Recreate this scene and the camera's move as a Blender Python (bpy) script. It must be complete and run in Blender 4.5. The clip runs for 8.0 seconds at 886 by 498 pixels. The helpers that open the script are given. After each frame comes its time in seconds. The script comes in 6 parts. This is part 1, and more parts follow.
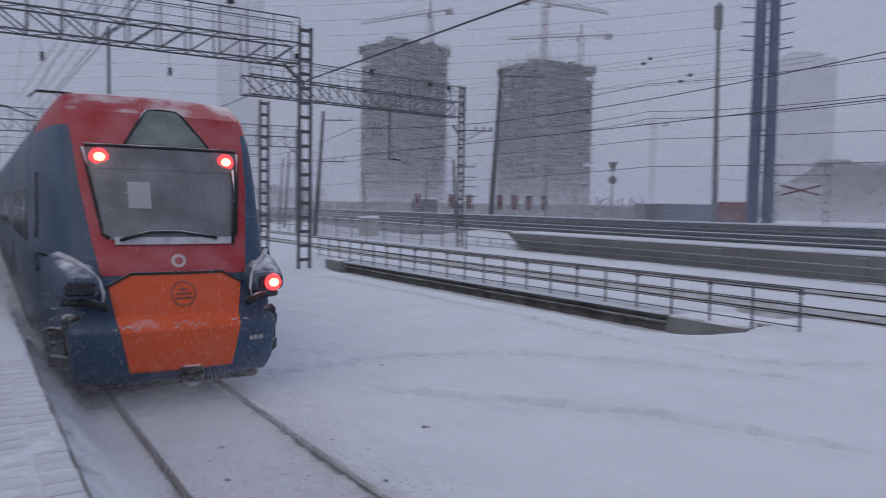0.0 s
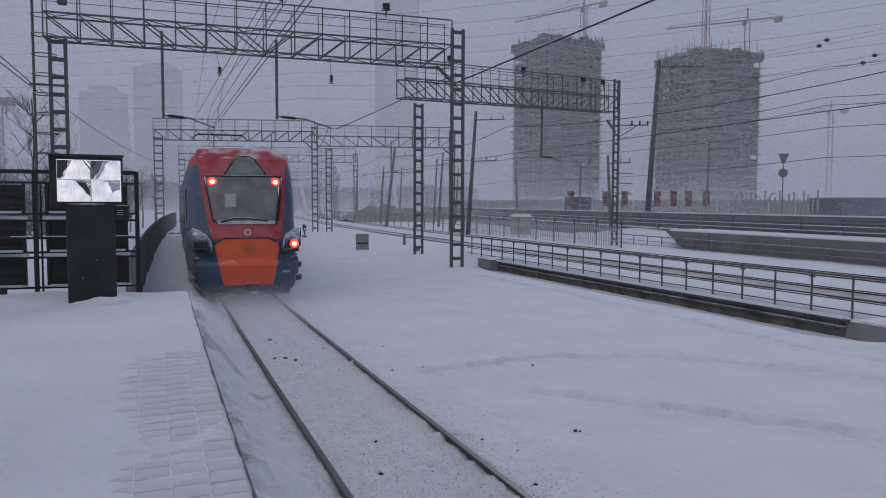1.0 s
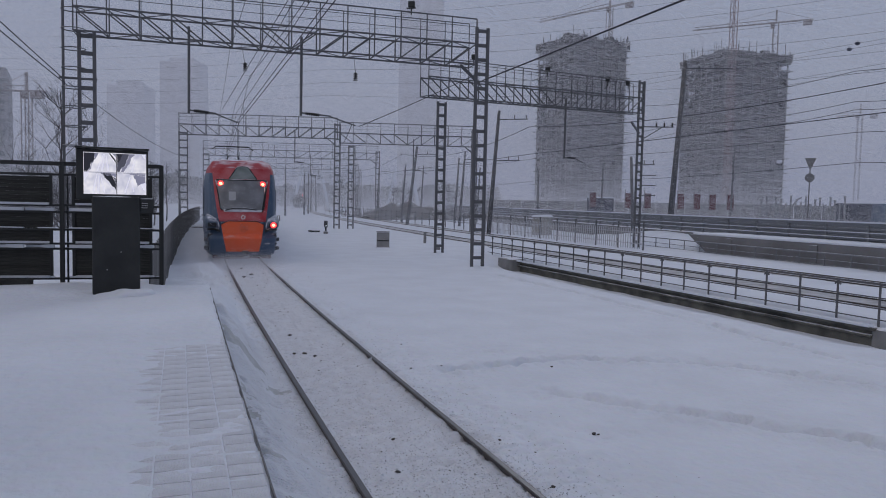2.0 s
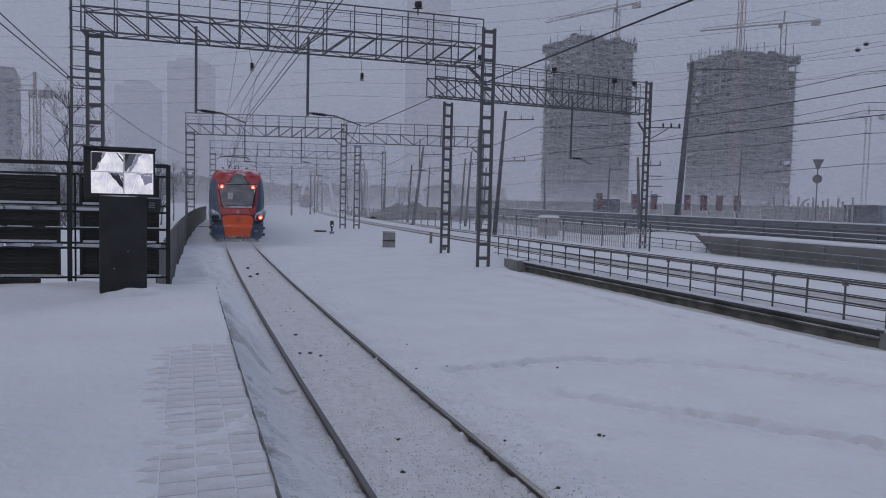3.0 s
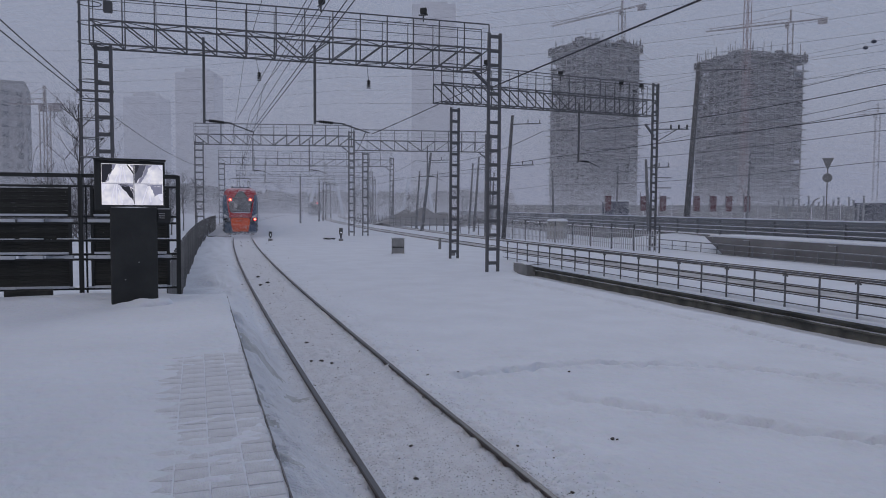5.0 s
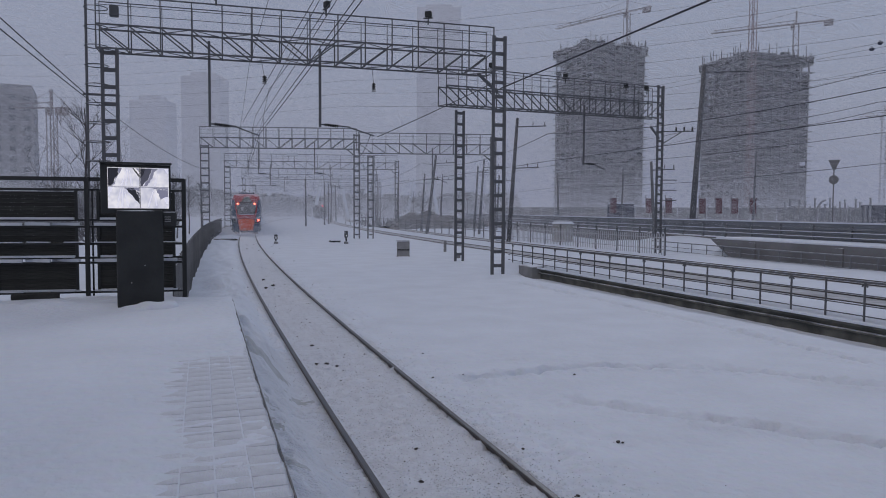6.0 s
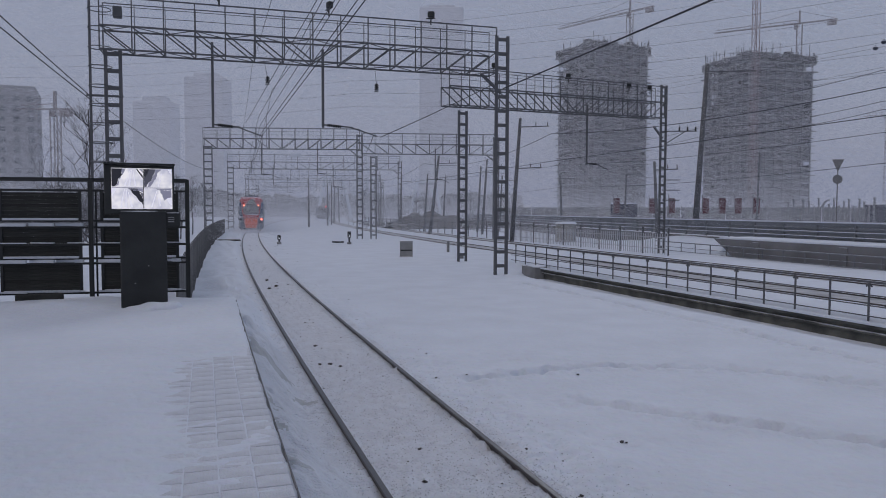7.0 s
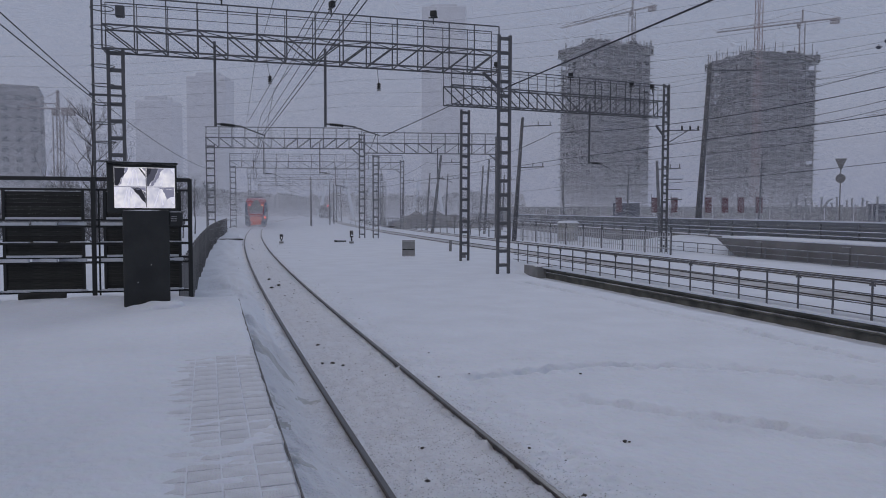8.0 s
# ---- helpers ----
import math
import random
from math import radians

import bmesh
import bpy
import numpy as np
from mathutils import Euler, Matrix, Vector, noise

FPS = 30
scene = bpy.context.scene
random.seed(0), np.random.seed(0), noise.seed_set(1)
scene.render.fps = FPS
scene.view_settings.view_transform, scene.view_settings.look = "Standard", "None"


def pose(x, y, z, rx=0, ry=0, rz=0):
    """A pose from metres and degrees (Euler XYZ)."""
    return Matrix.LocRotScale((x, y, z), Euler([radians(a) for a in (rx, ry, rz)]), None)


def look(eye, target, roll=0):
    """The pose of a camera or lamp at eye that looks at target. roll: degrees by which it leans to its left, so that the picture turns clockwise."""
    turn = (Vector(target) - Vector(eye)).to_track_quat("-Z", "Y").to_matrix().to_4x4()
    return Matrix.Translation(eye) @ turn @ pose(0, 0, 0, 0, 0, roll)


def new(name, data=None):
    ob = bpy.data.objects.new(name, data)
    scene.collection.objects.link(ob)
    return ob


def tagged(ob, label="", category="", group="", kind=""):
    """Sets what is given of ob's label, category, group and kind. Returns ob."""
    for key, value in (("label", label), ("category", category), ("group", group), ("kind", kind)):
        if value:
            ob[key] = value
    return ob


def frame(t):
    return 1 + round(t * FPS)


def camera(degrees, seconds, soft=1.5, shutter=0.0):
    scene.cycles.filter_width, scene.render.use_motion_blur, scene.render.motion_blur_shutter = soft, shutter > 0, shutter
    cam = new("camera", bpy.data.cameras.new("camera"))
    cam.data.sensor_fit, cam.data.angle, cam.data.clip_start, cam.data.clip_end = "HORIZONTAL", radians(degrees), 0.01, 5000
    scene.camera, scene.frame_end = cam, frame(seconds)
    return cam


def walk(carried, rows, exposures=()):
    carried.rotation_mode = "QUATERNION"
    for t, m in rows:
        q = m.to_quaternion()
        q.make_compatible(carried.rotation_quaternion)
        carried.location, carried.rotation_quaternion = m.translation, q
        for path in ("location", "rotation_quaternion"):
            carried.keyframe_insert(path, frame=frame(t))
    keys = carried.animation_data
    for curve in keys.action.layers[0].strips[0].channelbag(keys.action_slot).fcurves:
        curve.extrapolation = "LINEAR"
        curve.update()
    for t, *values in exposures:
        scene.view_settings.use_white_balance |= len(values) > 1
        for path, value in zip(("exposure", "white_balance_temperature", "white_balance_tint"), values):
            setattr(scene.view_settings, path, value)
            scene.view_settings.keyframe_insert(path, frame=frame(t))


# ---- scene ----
cam = camera(62.0, 8.0, soft=0.95, shutter=0.4)
PATH = [
    (0, (-0.038, -0.038, 2.795), (5.494, 8.273, 2.227), 1.0),
    (0.5, (0.030, 0.011, 2.804), (4.208, 9.076, 2.198), -0.3),
    (1, (0.040, 0.026, 2.804), (3.748, 9.294, 2.193), 0.2),
    (2.5, (0.037, 0.059, 2.803), (3.441, 9.440, 2.169), 1.4),
    (3, (0.039, 0.051, 2.805), (3.415, 9.443, 2.176), 1.4),
    (3.5, (0.035, 0.052, 2.802), (3.398, 9.450, 2.196), 1.0),
    (4, (0.035, 0.050, 2.807), (3.356, 9.464, 2.220), 0.7),
    (4.5, (0.034, 0.053, 2.807), (3.327, 9.477, 2.229), 0.5),
    (6, (0.036, 0.046, 2.811), (3.230, 9.508, 2.290), 0.3),
    (6.5, (0.030, 0.051, 2.810), (3.209, 9.517, 2.279), 0.2),
    (7, (0.035, 0.049, 2.806), (3.190, 9.524, 2.290), 0.2),
    (7.5, (0.029, 0.051, 2.805), (3.160, 9.534, 2.284), 0.3),
    (8, (0.031, 0.058, 2.803), (3.158, 9.542, 2.277), 0.2),
]
walk(cam, [(t, look(eye, target, roll)) for t, eye, target, roll in PATH],
     exposures=[(0, 0.06), (0.5, -0.06), (1, -0.14), (3, -0.2), (8, -0.22)])

# ---- world and light: thick overcast, snow in the air ----
world = bpy.data.worlds.new("overcast")
scene.world = world
world.use_nodes = True
wn, wl = world.node_tree.nodes, world.node_tree.links
bg = wn["Background"]
sky = wn.new("ShaderNodeTexSky")
sky.sky_type, sky.sun_disc = "NISHITA", False
sky.sun_elevation, sky.sun_rotation = radians(55), radians(-120)
sky.air_density, sky.dust_density = 2.0, 6.0
geo = wn.new("ShaderNodeTexCoord")
sep = wn.new("ShaderNodeSeparateXYZ")
ramp = wn.new("ShaderNodeValToRGB")
ramp.color_ramp.elements[0].position = 0.0
ramp.color_ramp.elements[0].color = (0.265, 0.300, 0.433, 1)
ramp.color_ramp.elements[1].position = 1.0
ramp.color_ramp.elements[1].color = (0.203, 0.232, 0.342, 1)
e = ramp.color_ramp.elements.new(0.34)
e.color = (0.259, 0.292, 0.416, 1)
e = ramp.color_ramp.elements.new(0.55)
e.color = (0.213, 0.242, 0.352, 1)
wl.new(geo.outputs["Generated"], sep.inputs[0])
wl.new(sep.outputs["Z"], ramp.inputs["Fac"])
cloud = wn.new("ShaderNodeMix")
cloud.data_type = "RGBA"
cloud.inputs["Factor"].default_value = 0.97
wl.new(sky.outputs["Color"], cloud.inputs["A"])
wl.new(ramp.outputs["Color"], cloud.inputs["B"])
wl.new(cloud.outputs["Result"], bg.inputs["Color"])
bg.inputs["Strength"].default_value = 1.0
sun = new("sun", bpy.data.lights.new("sun", "SUN"))
sun.data.energy, sun.data.angle, sun.data.color = 0.50, radians(28), (0.93, 0.95, 1.0)
sun.matrix_basis = look((50, 62, 48), (0, 0, 0))

# ---- materials ----
def mat(name, color, rough=0.7, metal=0.0, vary=0.25, scale=3.0, bump=0.15, depth=0.02, second=None, snow=0.0, spec=0.4, per_object=0.0, stretch=1.0):
    """Grain at two scales over a base colour; second: a stain colour; snow: how much snow clings to upward faces."""
    m = bpy.data.materials.new(name)
    m.use_nodes = True
    n, l = m.node_tree.nodes, m.node_tree.links
    b = n["Principled BSDF"]
    co = n.new("ShaderNodeTexCoord")
    big, fine = n.new("ShaderNodeTexNoise"), n.new("ShaderNodeTexNoise")
    big.inputs["Scale"].default_value, fine.inputs["Scale"].default_value = scale, scale * 14
    big.inputs["Detail"].default_value, fine.inputs["Detail"].default_value = 5, 3
    mp = n.new("ShaderNodeMapping")
    mp.inputs["Scale"].default_value = (1, stretch, 1)
    l.new(co.outputs["Object"], mp.inputs["Vector"])
    for t in (big, fine):
        l.new(mp.outputs["Vector"], t.inputs["Vector"])
    mr = n.new("ShaderNodeMapRange")
    mr.inputs["From Min"].default_value, mr.inputs["From Max"].default_value = 0.35, 0.68
    l.new(big.outputs["Fac"], mr.inputs["Value"])
    a = n.new("ShaderNodeMix")
    a.data_type = "RGBA"
    dark = second or tuple(c * (1 - vary) for c in color)
    a.inputs["A"].default_value, a.inputs["B"].default_value = (*color, 1), (*dark, 1)
    l.new(mr.outputs["Result"], a.inputs["Factor"])
    g = n.new("ShaderNodeMix")
    g.data_type, g.blend_type = "RGBA", "MULTIPLY"
    g.inputs["Factor"].default_value = vary
    l.new(a.outputs["Result"], g.inputs["A"])
    l.new(fine.outputs["Color"], g.inputs["B"])
    out = g.outputs["Result"]
    if per_object:
        info, mr2 = n.new("ShaderNodeObjectInfo"), n.new("ShaderNodeMapRange")
        mr2.inputs["To Min"].default_value, mr2.inputs["To Max"].default_value = 1 - per_object, 1.0
        l.new(info.outputs["Random"], mr2.inputs["Value"])
        v = n.new("ShaderNodeMix")
        v.data_type, v.blend_type = "RGBA", "MULTIPLY"
        v.inputs["Factor"].default_value = 1.0
        l.new(out, v.inputs["A"])
        l.new(mr2.outputs["Result"], v.inputs["B"])
        out = v.outputs["Result"]
    if snow:
        gm, sx, th = n.new("ShaderNodeNewGeometry"), n.new("ShaderNodeSeparateXYZ"), n.new("ShaderNodeMapRange")
        l.new(gm.outputs["Normal"], sx.inputs[0])
        ad = n.new("ShaderNodeMath")
        ad.operation = "MULTIPLY_ADD"
        ad.inputs[1].default_value = 0.9
        l.new(big.outputs["Fac"], ad.inputs[0])
        l.new(sx.outputs["Z"], ad.inputs[2])
        th.inputs["From Min"].default_value, th.inputs["From Max"].default_value = 1.35 - snow, 1.6 - snow
        l.new(ad.outputs[0], th.inputs["Value"])
        s = n.new("ShaderNodeMix")
        s.data_type = "RGBA"
        s.inputs["B"].default_value = (0.80, 0.82, 0.88, 1)
        l.new(th.outputs["Result"], s.inputs["Factor"])
        l.new(out, s.inputs["A"])
        out = s.outputs["Result"]
    l.new(out, b.inputs["Base Color"])
    b.inputs["Roughness"].default_value, b.inputs["Metallic"].default_value = rough, metal
    b.inputs["Specular IOR Level"].default_value = spec
    if bump:
        bp = n.new("ShaderNodeBump")
        bp.inputs["Strength"].default_value, bp.inputs["Distance"].default_value = bump, depth
        l.new(fine.outputs["Fac"], bp.inputs["Height"])
        l.new(bp.outputs["Normal"], b.inputs["Normal"])
    return m


def glow(name, color, strength):
    m = bpy.data.materials.new(name)
    m.use_nodes = True
    b = m.node_tree.nodes["Principled BSDF"]
    b.inputs["Base Color"].default_value = (*color, 1)
    b.inputs["Emission Color"].default_value = (*color, 1)
    b.inputs["Emission Strength"].default_value = strength
    return m


SNOW = mat("snow", (0.770, 0.81, 0.877), 0.85, 0, 0.10, 0.7, 0.7, 0.04, second=(0.715, 0.75, 0.812), spec=0.2)
SNOW_DIRTY = mat("packed_snow", (0.815, 0.845, 0.90), 0.88, 0, 0.12, 2.4, 0.8, 0.035, second=(0.76, 0.775, 0.82), spec=0.2, stretch=1.8)
RAIL = mat("rail_steel", (0.075, 0.07, 0.07), 0.55, 0.4, 0.3, 4, 0.2, second=(0.12, 0.10, 0.09))
RAIL_HEAD = mat("worn_rail_head", (0.16, 0.16, 0.17), 0.4, 0.8, 0.2, 4, 0.1)
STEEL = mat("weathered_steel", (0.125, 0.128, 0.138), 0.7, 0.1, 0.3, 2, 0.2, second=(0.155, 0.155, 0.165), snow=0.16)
# paler copy of STEEL: the haze over far things is put into the colour
STEEL_FAR = mat("hazed_steel", (0.17, 0.175, 0.19), 0.75, 0.0, 0.25, 2, 0.0, second=(0.22, 0.225, 0.24), snow=0.2)
BLACK = mat("black_painted_metal", (0.021, 0.023, 0.024), 0.6, 0, 0.3, 2, 0.15, second=(0.04, 0.042, 0.042), snow=0.25)
PANEL = mat("charcoal_ribbed_panel", (0.034, 0.036, 0.033), 0.8, 0, 0.5, 6, 0.5, second=(0.085, 0.085, 0.08), per_object=0.45)
CONCRETE = mat("grey_concrete", (0.30, 0.30, 0.30), 0.9, 0, 0.25, 1.2, 0.4, second=(0.22, 0.22, 0.22), snow=0.35)
CONCRETE_DARK = mat("wet_stained_concrete", (0.085, 0.085, 0.078), 0.85, 0, 0.35, 1.6, 0.5, second=(0.19, 0.185, 0.16), snow=0.30)
TOWER = mat("raw_concrete_frame", (0.29, 0.295, 0.305), 0.9, 0, 0.12, 0.15, 0.0, second=(0.24, 0.245, 0.25))
TOWER_IN = mat("block_infill", (0.145, 0.15, 0.158), 0.95, 0, 0.08, 0.2, 0.0, second=(0.18, 0.18, 0.185), per_object=0.15)
FORMWORK = mat("dark_formwork_board", (0.085, 0.085, 0.09), 0.9, 0, 0.3, 0.3, 0.0, second=(0.13, 0.13, 0.135))
# far walls and panes: base colours lightened towards the fog to imitate haze
HAZY = mat("haze_pale_wall", (0.56, 0.57, 0.60), 0.95, 0, 0.06, 0.03, 0.0)
FAR_WALL = mat("haze_pale_panel", (0.40, 0.40, 0.42), 0.95, 0, 0.1, 0.1, 0.0)
FAR_PANE = mat("haze_pale_glass", (0.26, 0.27, 0.295), 0.3, 0, 0.2, 0.3, 0.0)
CRANE = mat("crane_paint", (0.33, 0.30, 0.31), 0.8, 0, 0.1, 0.5, 0.0)
CRANE_RED = mat("red_crane_paint", (0.36, 0.27, 0.27), 0.8, 0, 0.1, 0.5, 0.0)
WIRE = mat("oxidised_wire", (0.07, 0.07, 0.08), 0.6, 0.2, 0.1, 5, 0.0)
THICKET = mat("dark_wet_twigs", (0.21, 0.21, 0.22), 0.9, 0, 0.3, 2, 0.0, snow=0.05)
BARK = mat("dark_bark", (0.13, 0.12, 0.125), 0.9, 0, 0.3, 4, 0.3, snow=0.1)
SLAT = mat("grey_fence_slat", (0.17, 0.17, 0.175), 0.85, 0, 0.3, 2, 0.2, second=(0.25, 0.25, 0.25), snow=0.15, per_object=0.45)
PICKET = mat("white_fence_metal", (0.55, 0.56, 0.60), 0.8, 0, 0.15, 2, 0.1, snow=0.2)
ROADRAIL = mat("zinc_guard_rail", (0.20, 0.21, 0.235), 0.6, 0.2, 0.2, 1.5, 0.1, second=(0.27, 0.28, 0.30), snow=0.45)
WALLC = mat("damp_abutment_concrete", (0.25, 0.25, 0.26), 0.9, 0, 0.25, 0.5, 0.3, second=(0.19, 0.19, 0.195), snow=0.35)
HOARD = mat("grey_hoarding_sheet", (0.32, 0.33, 0.35), 0.8, 0, 0.15, 0.4, 0.1, snow=0.2, per_object=0.12)
BANNER = mat("dull_red_banner", (0.15, 0.075, 0.09), 0.85, 0, 0.2, 0.6, 0.0)
BLUE_BOX = mat("blue_container_steel", (0.15, 0.20, 0.28), 0.7, 0, 0.2, 0.8, 0.1, snow=0.4)
NAVY_BOX = mat("navy_container_steel", (0.08, 0.09, 0.125), 0.7, 0, 0.2, 0.8, 0.1, snow=0.4)
RED_BOX = mat("red_container_steel", (0.20, 0.08, 0.095), 0.7, 0, 0.2, 0.8, 0.1, snow=0.4)
PYLON = mat("blue_painted_pylon", (0.075, 0.115, 0.20), 0.6, 0, 0.2, 0.5, 0.0, second=(0.11, 0.15, 0.24))
CABINET = mat("grey_cabinet_paint", (0.27, 0.27, 0.275), 0.7, 0, 0.2, 3, 0.1, second=(0.34, 0.34, 0.34), snow=0.5)
TILE = mat("snow_dusted_paver", (0.78, 0.805, 0.865), 0.9, 0, 0.15, 5, 0.6, second=(0.66, 0.68, 0.725), per_object=0.07)
BED = mat("grimy_joint_bed", (0.30, 0.30, 0.31), 0.95, 0, 0.3, 3, 0.3)
CLOD = mat("dark_frozen_clod", (0.12, 0.11, 0.105), 0.95, 0, 0.4, 6, 0.5)
T_RED = mat("frosted_red_paint", (0.42, 0.030, 0.040), 0.5, 0, 0.22, 1.7, 0.15, second=(0.50, 0.13, 0.145), snow=0.06)
T_ORANGE = mat("orange_paint", (0.80, 0.11, 0.025), 0.42, 0, 0.12, 1.5, 0.08, second=(0.72, 0.13, 0.05), snow=0.10)
T_BLUE = mat("slate_blue_paint", (0.048, 0.088, 0.155), 0.42, 0, 0.25, 1.4, 0.1, second=(0.075, 0.118, 0.185), snow=0.10)
T_SIDE = mat("frost_dusted_side_paint", (0.085, 0.12, 0.175), 0.6, 0, 0.3, 1.1, 0.2, second=(0.22, 0.25, 0.29), snow=0.10)
T_POD = mat("frost_caked_blue_paint", (0.055, 0.095, 0.155), 0.5, 0, 0.3, 3.0, 0.3, second=(0.12, 0.155, 0.21), snow=0.10)
T_GLASS = mat("frosted_windscreen", (0.17, 0.175, 0.19), 0.35, 0, 0.3, 2.2, 0.1, second=(0.27, 0.28, 0.30))
T_GLASS_DARK = mat("dark_side_glass", (0.03, 0.032, 0.036), 0.15, 0, 0.2, 2, 0.0)
T_BOARD = mat("frosted_display_glass", (0.16, 0.20, 0.19), 0.4, 0, 0.35, 2.5, 0.1, second=(0.30, 0.33, 0.33))
T_DARK = mat("underframe_grime", (0.03, 0.03, 0.032), 0.8, 0, 0.4, 3, 0.3, second=(0.10, 0.10, 0.11), snow=0.2)
T_WHITE = mat("pale_emblem", (0.62, 0.55, 0.55), 0.6, 0, 0.1, 4, 0.0)
T_GREY = mat("grey_emblem", (0.28, 0.10, 0.075), 0.6, 0, 0.1, 4, 0.0)
PAPER = mat("white_paper_sheet", (0.42, 0.43, 0.45), 0.8, 0, 0.05, 3, 0.0)
FROST = mat("clinging_frost", (0.68, 0.70, 0.75), 0.9, 0, 0.15, 5, 0.6, second=(0.45, 0.47, 0.52))
LAMP_CORE = glow("lamp_core", (1.0, 0.26, 0.12), 7.0)
LAMP_RED = glow("lamp_red", (1.0, 0.03, 0.035), 3.2)
SIGN = mat("grey_sign_back", (0.20, 0.20, 0.21), 0.6, 0, 0.15, 2, 0.0, snow=0.2)

# ---- helpers ----
UNIT = {}


def thing(name, label, category, group="", kind="", at=None):
    ob = tagged(new(name), label, category, group, kind)
    if at is not None:
        ob.matrix_basis = at
    return ob


def finish(name, bm, material, parent=None, label="", smooth=False):
    me = bpy.data.meshes.new(name)
    bm.normal_update()
    bm.to_mesh(me)
    bm.free()
    for m in (material if isinstance(material, (list, tuple)) else [material]):
        me.materials.append(m)
    if smooth:
        for p in me.polygons:
            p.use_smooth = True
    ob = new(name, me)
    if parent:
        ob.parent = parent
    return tagged(ob, label)


part = finish


def add_box(bm, c, s, bevel=0.0, rz=0.0):
    r = bmesh.ops.create_cube(bm, size=1.0, matrix=pose(*c, 0, 0, rz) @ Matrix.Diagonal((*s, 1)))
    if bevel:
        es = list({ed for v in r["verts"] for ed in v.link_edges})
        bmesh.ops.bevel(bm, geom=es, offset=bevel, segments=1, affect="EDGES")


def box(name, parent, c, s, material, bevel=0.0, label="", rz=0.0):
    bm = bmesh.new()
    add_box(bm, c, s, bevel, rz)
    return finish(name, bm, material, parent, label)


def unit_bar(material):
    """A bar along z, one metre long and wide, its long edges cut, shared by all bars of that material."""
    if material.name not in UNIT:
        bm = bmesh.new()
        k, h = 0.42, 0.5
        ring = [(-k, -h), (k, -h), (h, -k), (h, k), (k, h), (-k, h), (-h, k), (-h, -k)]
        lo = [bm.verts.new((x, y, -0.5)) for x, y in ring]
        hi = [bm.verts.new((x, y, 0.5)) for x, y in ring]
        bm.faces.new(lo[::-1]), bm.faces.new(hi)
        for i in range(8):
            bm.faces.new((lo[i], lo[(i + 1) % 8], hi[(i + 1) % 8], hi[i]))
        bm.normal_update()
        me = bpy.data.meshes.new("bar")
        bm.to_mesh(me)
        bm.free()
        me.materials.append(material)
        UNIT[material.name] = me
    return UNIT[material.name]


def bar(name, parent, a, b, w, material, h=None, label=""):
    """A straight member from a to b: w wide, h deep."""
    a, b = Vector(a), Vector(b)
    d = b - a
    ob = new(name, unit_bar(material))
    ob.parent = parent
    if abs(d.z) > 0.999 * d.length:
        turn = Matrix.Identity(4)
    else:
        z = d.normalized()
        x = Vector((0, 0, 1)).cross(z).normalized()
        y = z.cross(x)
        turn = Matrix((x, y, z)).transposed().to_4x4()
    ob.matrix_basis = Matrix.Translation((a + b) / 2) @ turn @ Matrix.Diagonal((w, h or w, d.length, 1))
    return tagged(ob, label)


def add_tube(bm, pts, r, seg=6, r1=None):
    pts = [Vector(p) for p in pts]
    rings = []
    for i, p in enumerate(pts):
        d = (pts[min(i + 1, len(pts) - 1)] - pts[max(i - 1, 0)]).normalized()
        u = d.cross(Vector((0, 0, 1)) if abs(d.z) < 0.95 else Vector((1, 0, 0))).normalized()
        v = d.cross(u)
        q = r if r1 is None else r + (r1 - r) * i / (len(pts) - 1)
        rings.append([bm.verts.new(p + q * (u * math.cos(k * math.tau / seg) + v * math.sin(k * math.tau / seg))) for k in range(seg)])
    for a, b in zip(rings, rings[1:]):
        for k in range(seg):
            bm.faces.new((a[k], a[(k + 1) % seg], b[(k + 1) % seg], b[k]))
    bm.faces.new(rings[0][::-1]), bm.faces.new(rings[-1])


def tube(name, parent, pts, r, material, seg=6, r1=None, label=""):
    bm = bmesh.new()
    add_tube(bm, pts, r, seg, r1)
    return finish(name, bm, material, parent, label, smooth=True)


def smooth01(a, b, x):
    t = min(1.0, max(0.0, (x - a) / (b - a)))
    return t * t * (3 - 2 * t)


def axis1(y):
    """Centre line of the near track, a wide curve."""
    return 2.56 + 0.00044 * max(y, 0) ** 2


def axis2(y):
    return 20.65 + 0.00044 * max(y - 20, 0) ** 2


# ---- ground: one sheet of snow ----
FURROWS = [
    [(4.4, 11.7), (6.9, 12.0), (9.2, 11.0), (10.7, 9.2), (12.0, 7.0)],
    [(5.5, 9.9), (6.85, 8.2), (8.0, 6.75), (9.0, 4.5)],
    [(12.2, 27.0), (12.45, 21.5), (12.4, 15.8), (12.2, 10.6), (12.7, 8.1), (14.6, 6.8)],
]


def furrow(x, y):
    best = 9.0
    for line in FURROWS:
        for (ax, ay), (bx, by) in zip(line, line[1:]):
            dx, dy = bx - ax, by - ay
            t = min(1, max(0, ((x - ax) * dx + (y - ay) * dy) / (dx * dx + dy * dy)))
            best = min(best, math.hypot(x - ax - t * dx, y - ay - t * dy))
    return best


PITS = {}


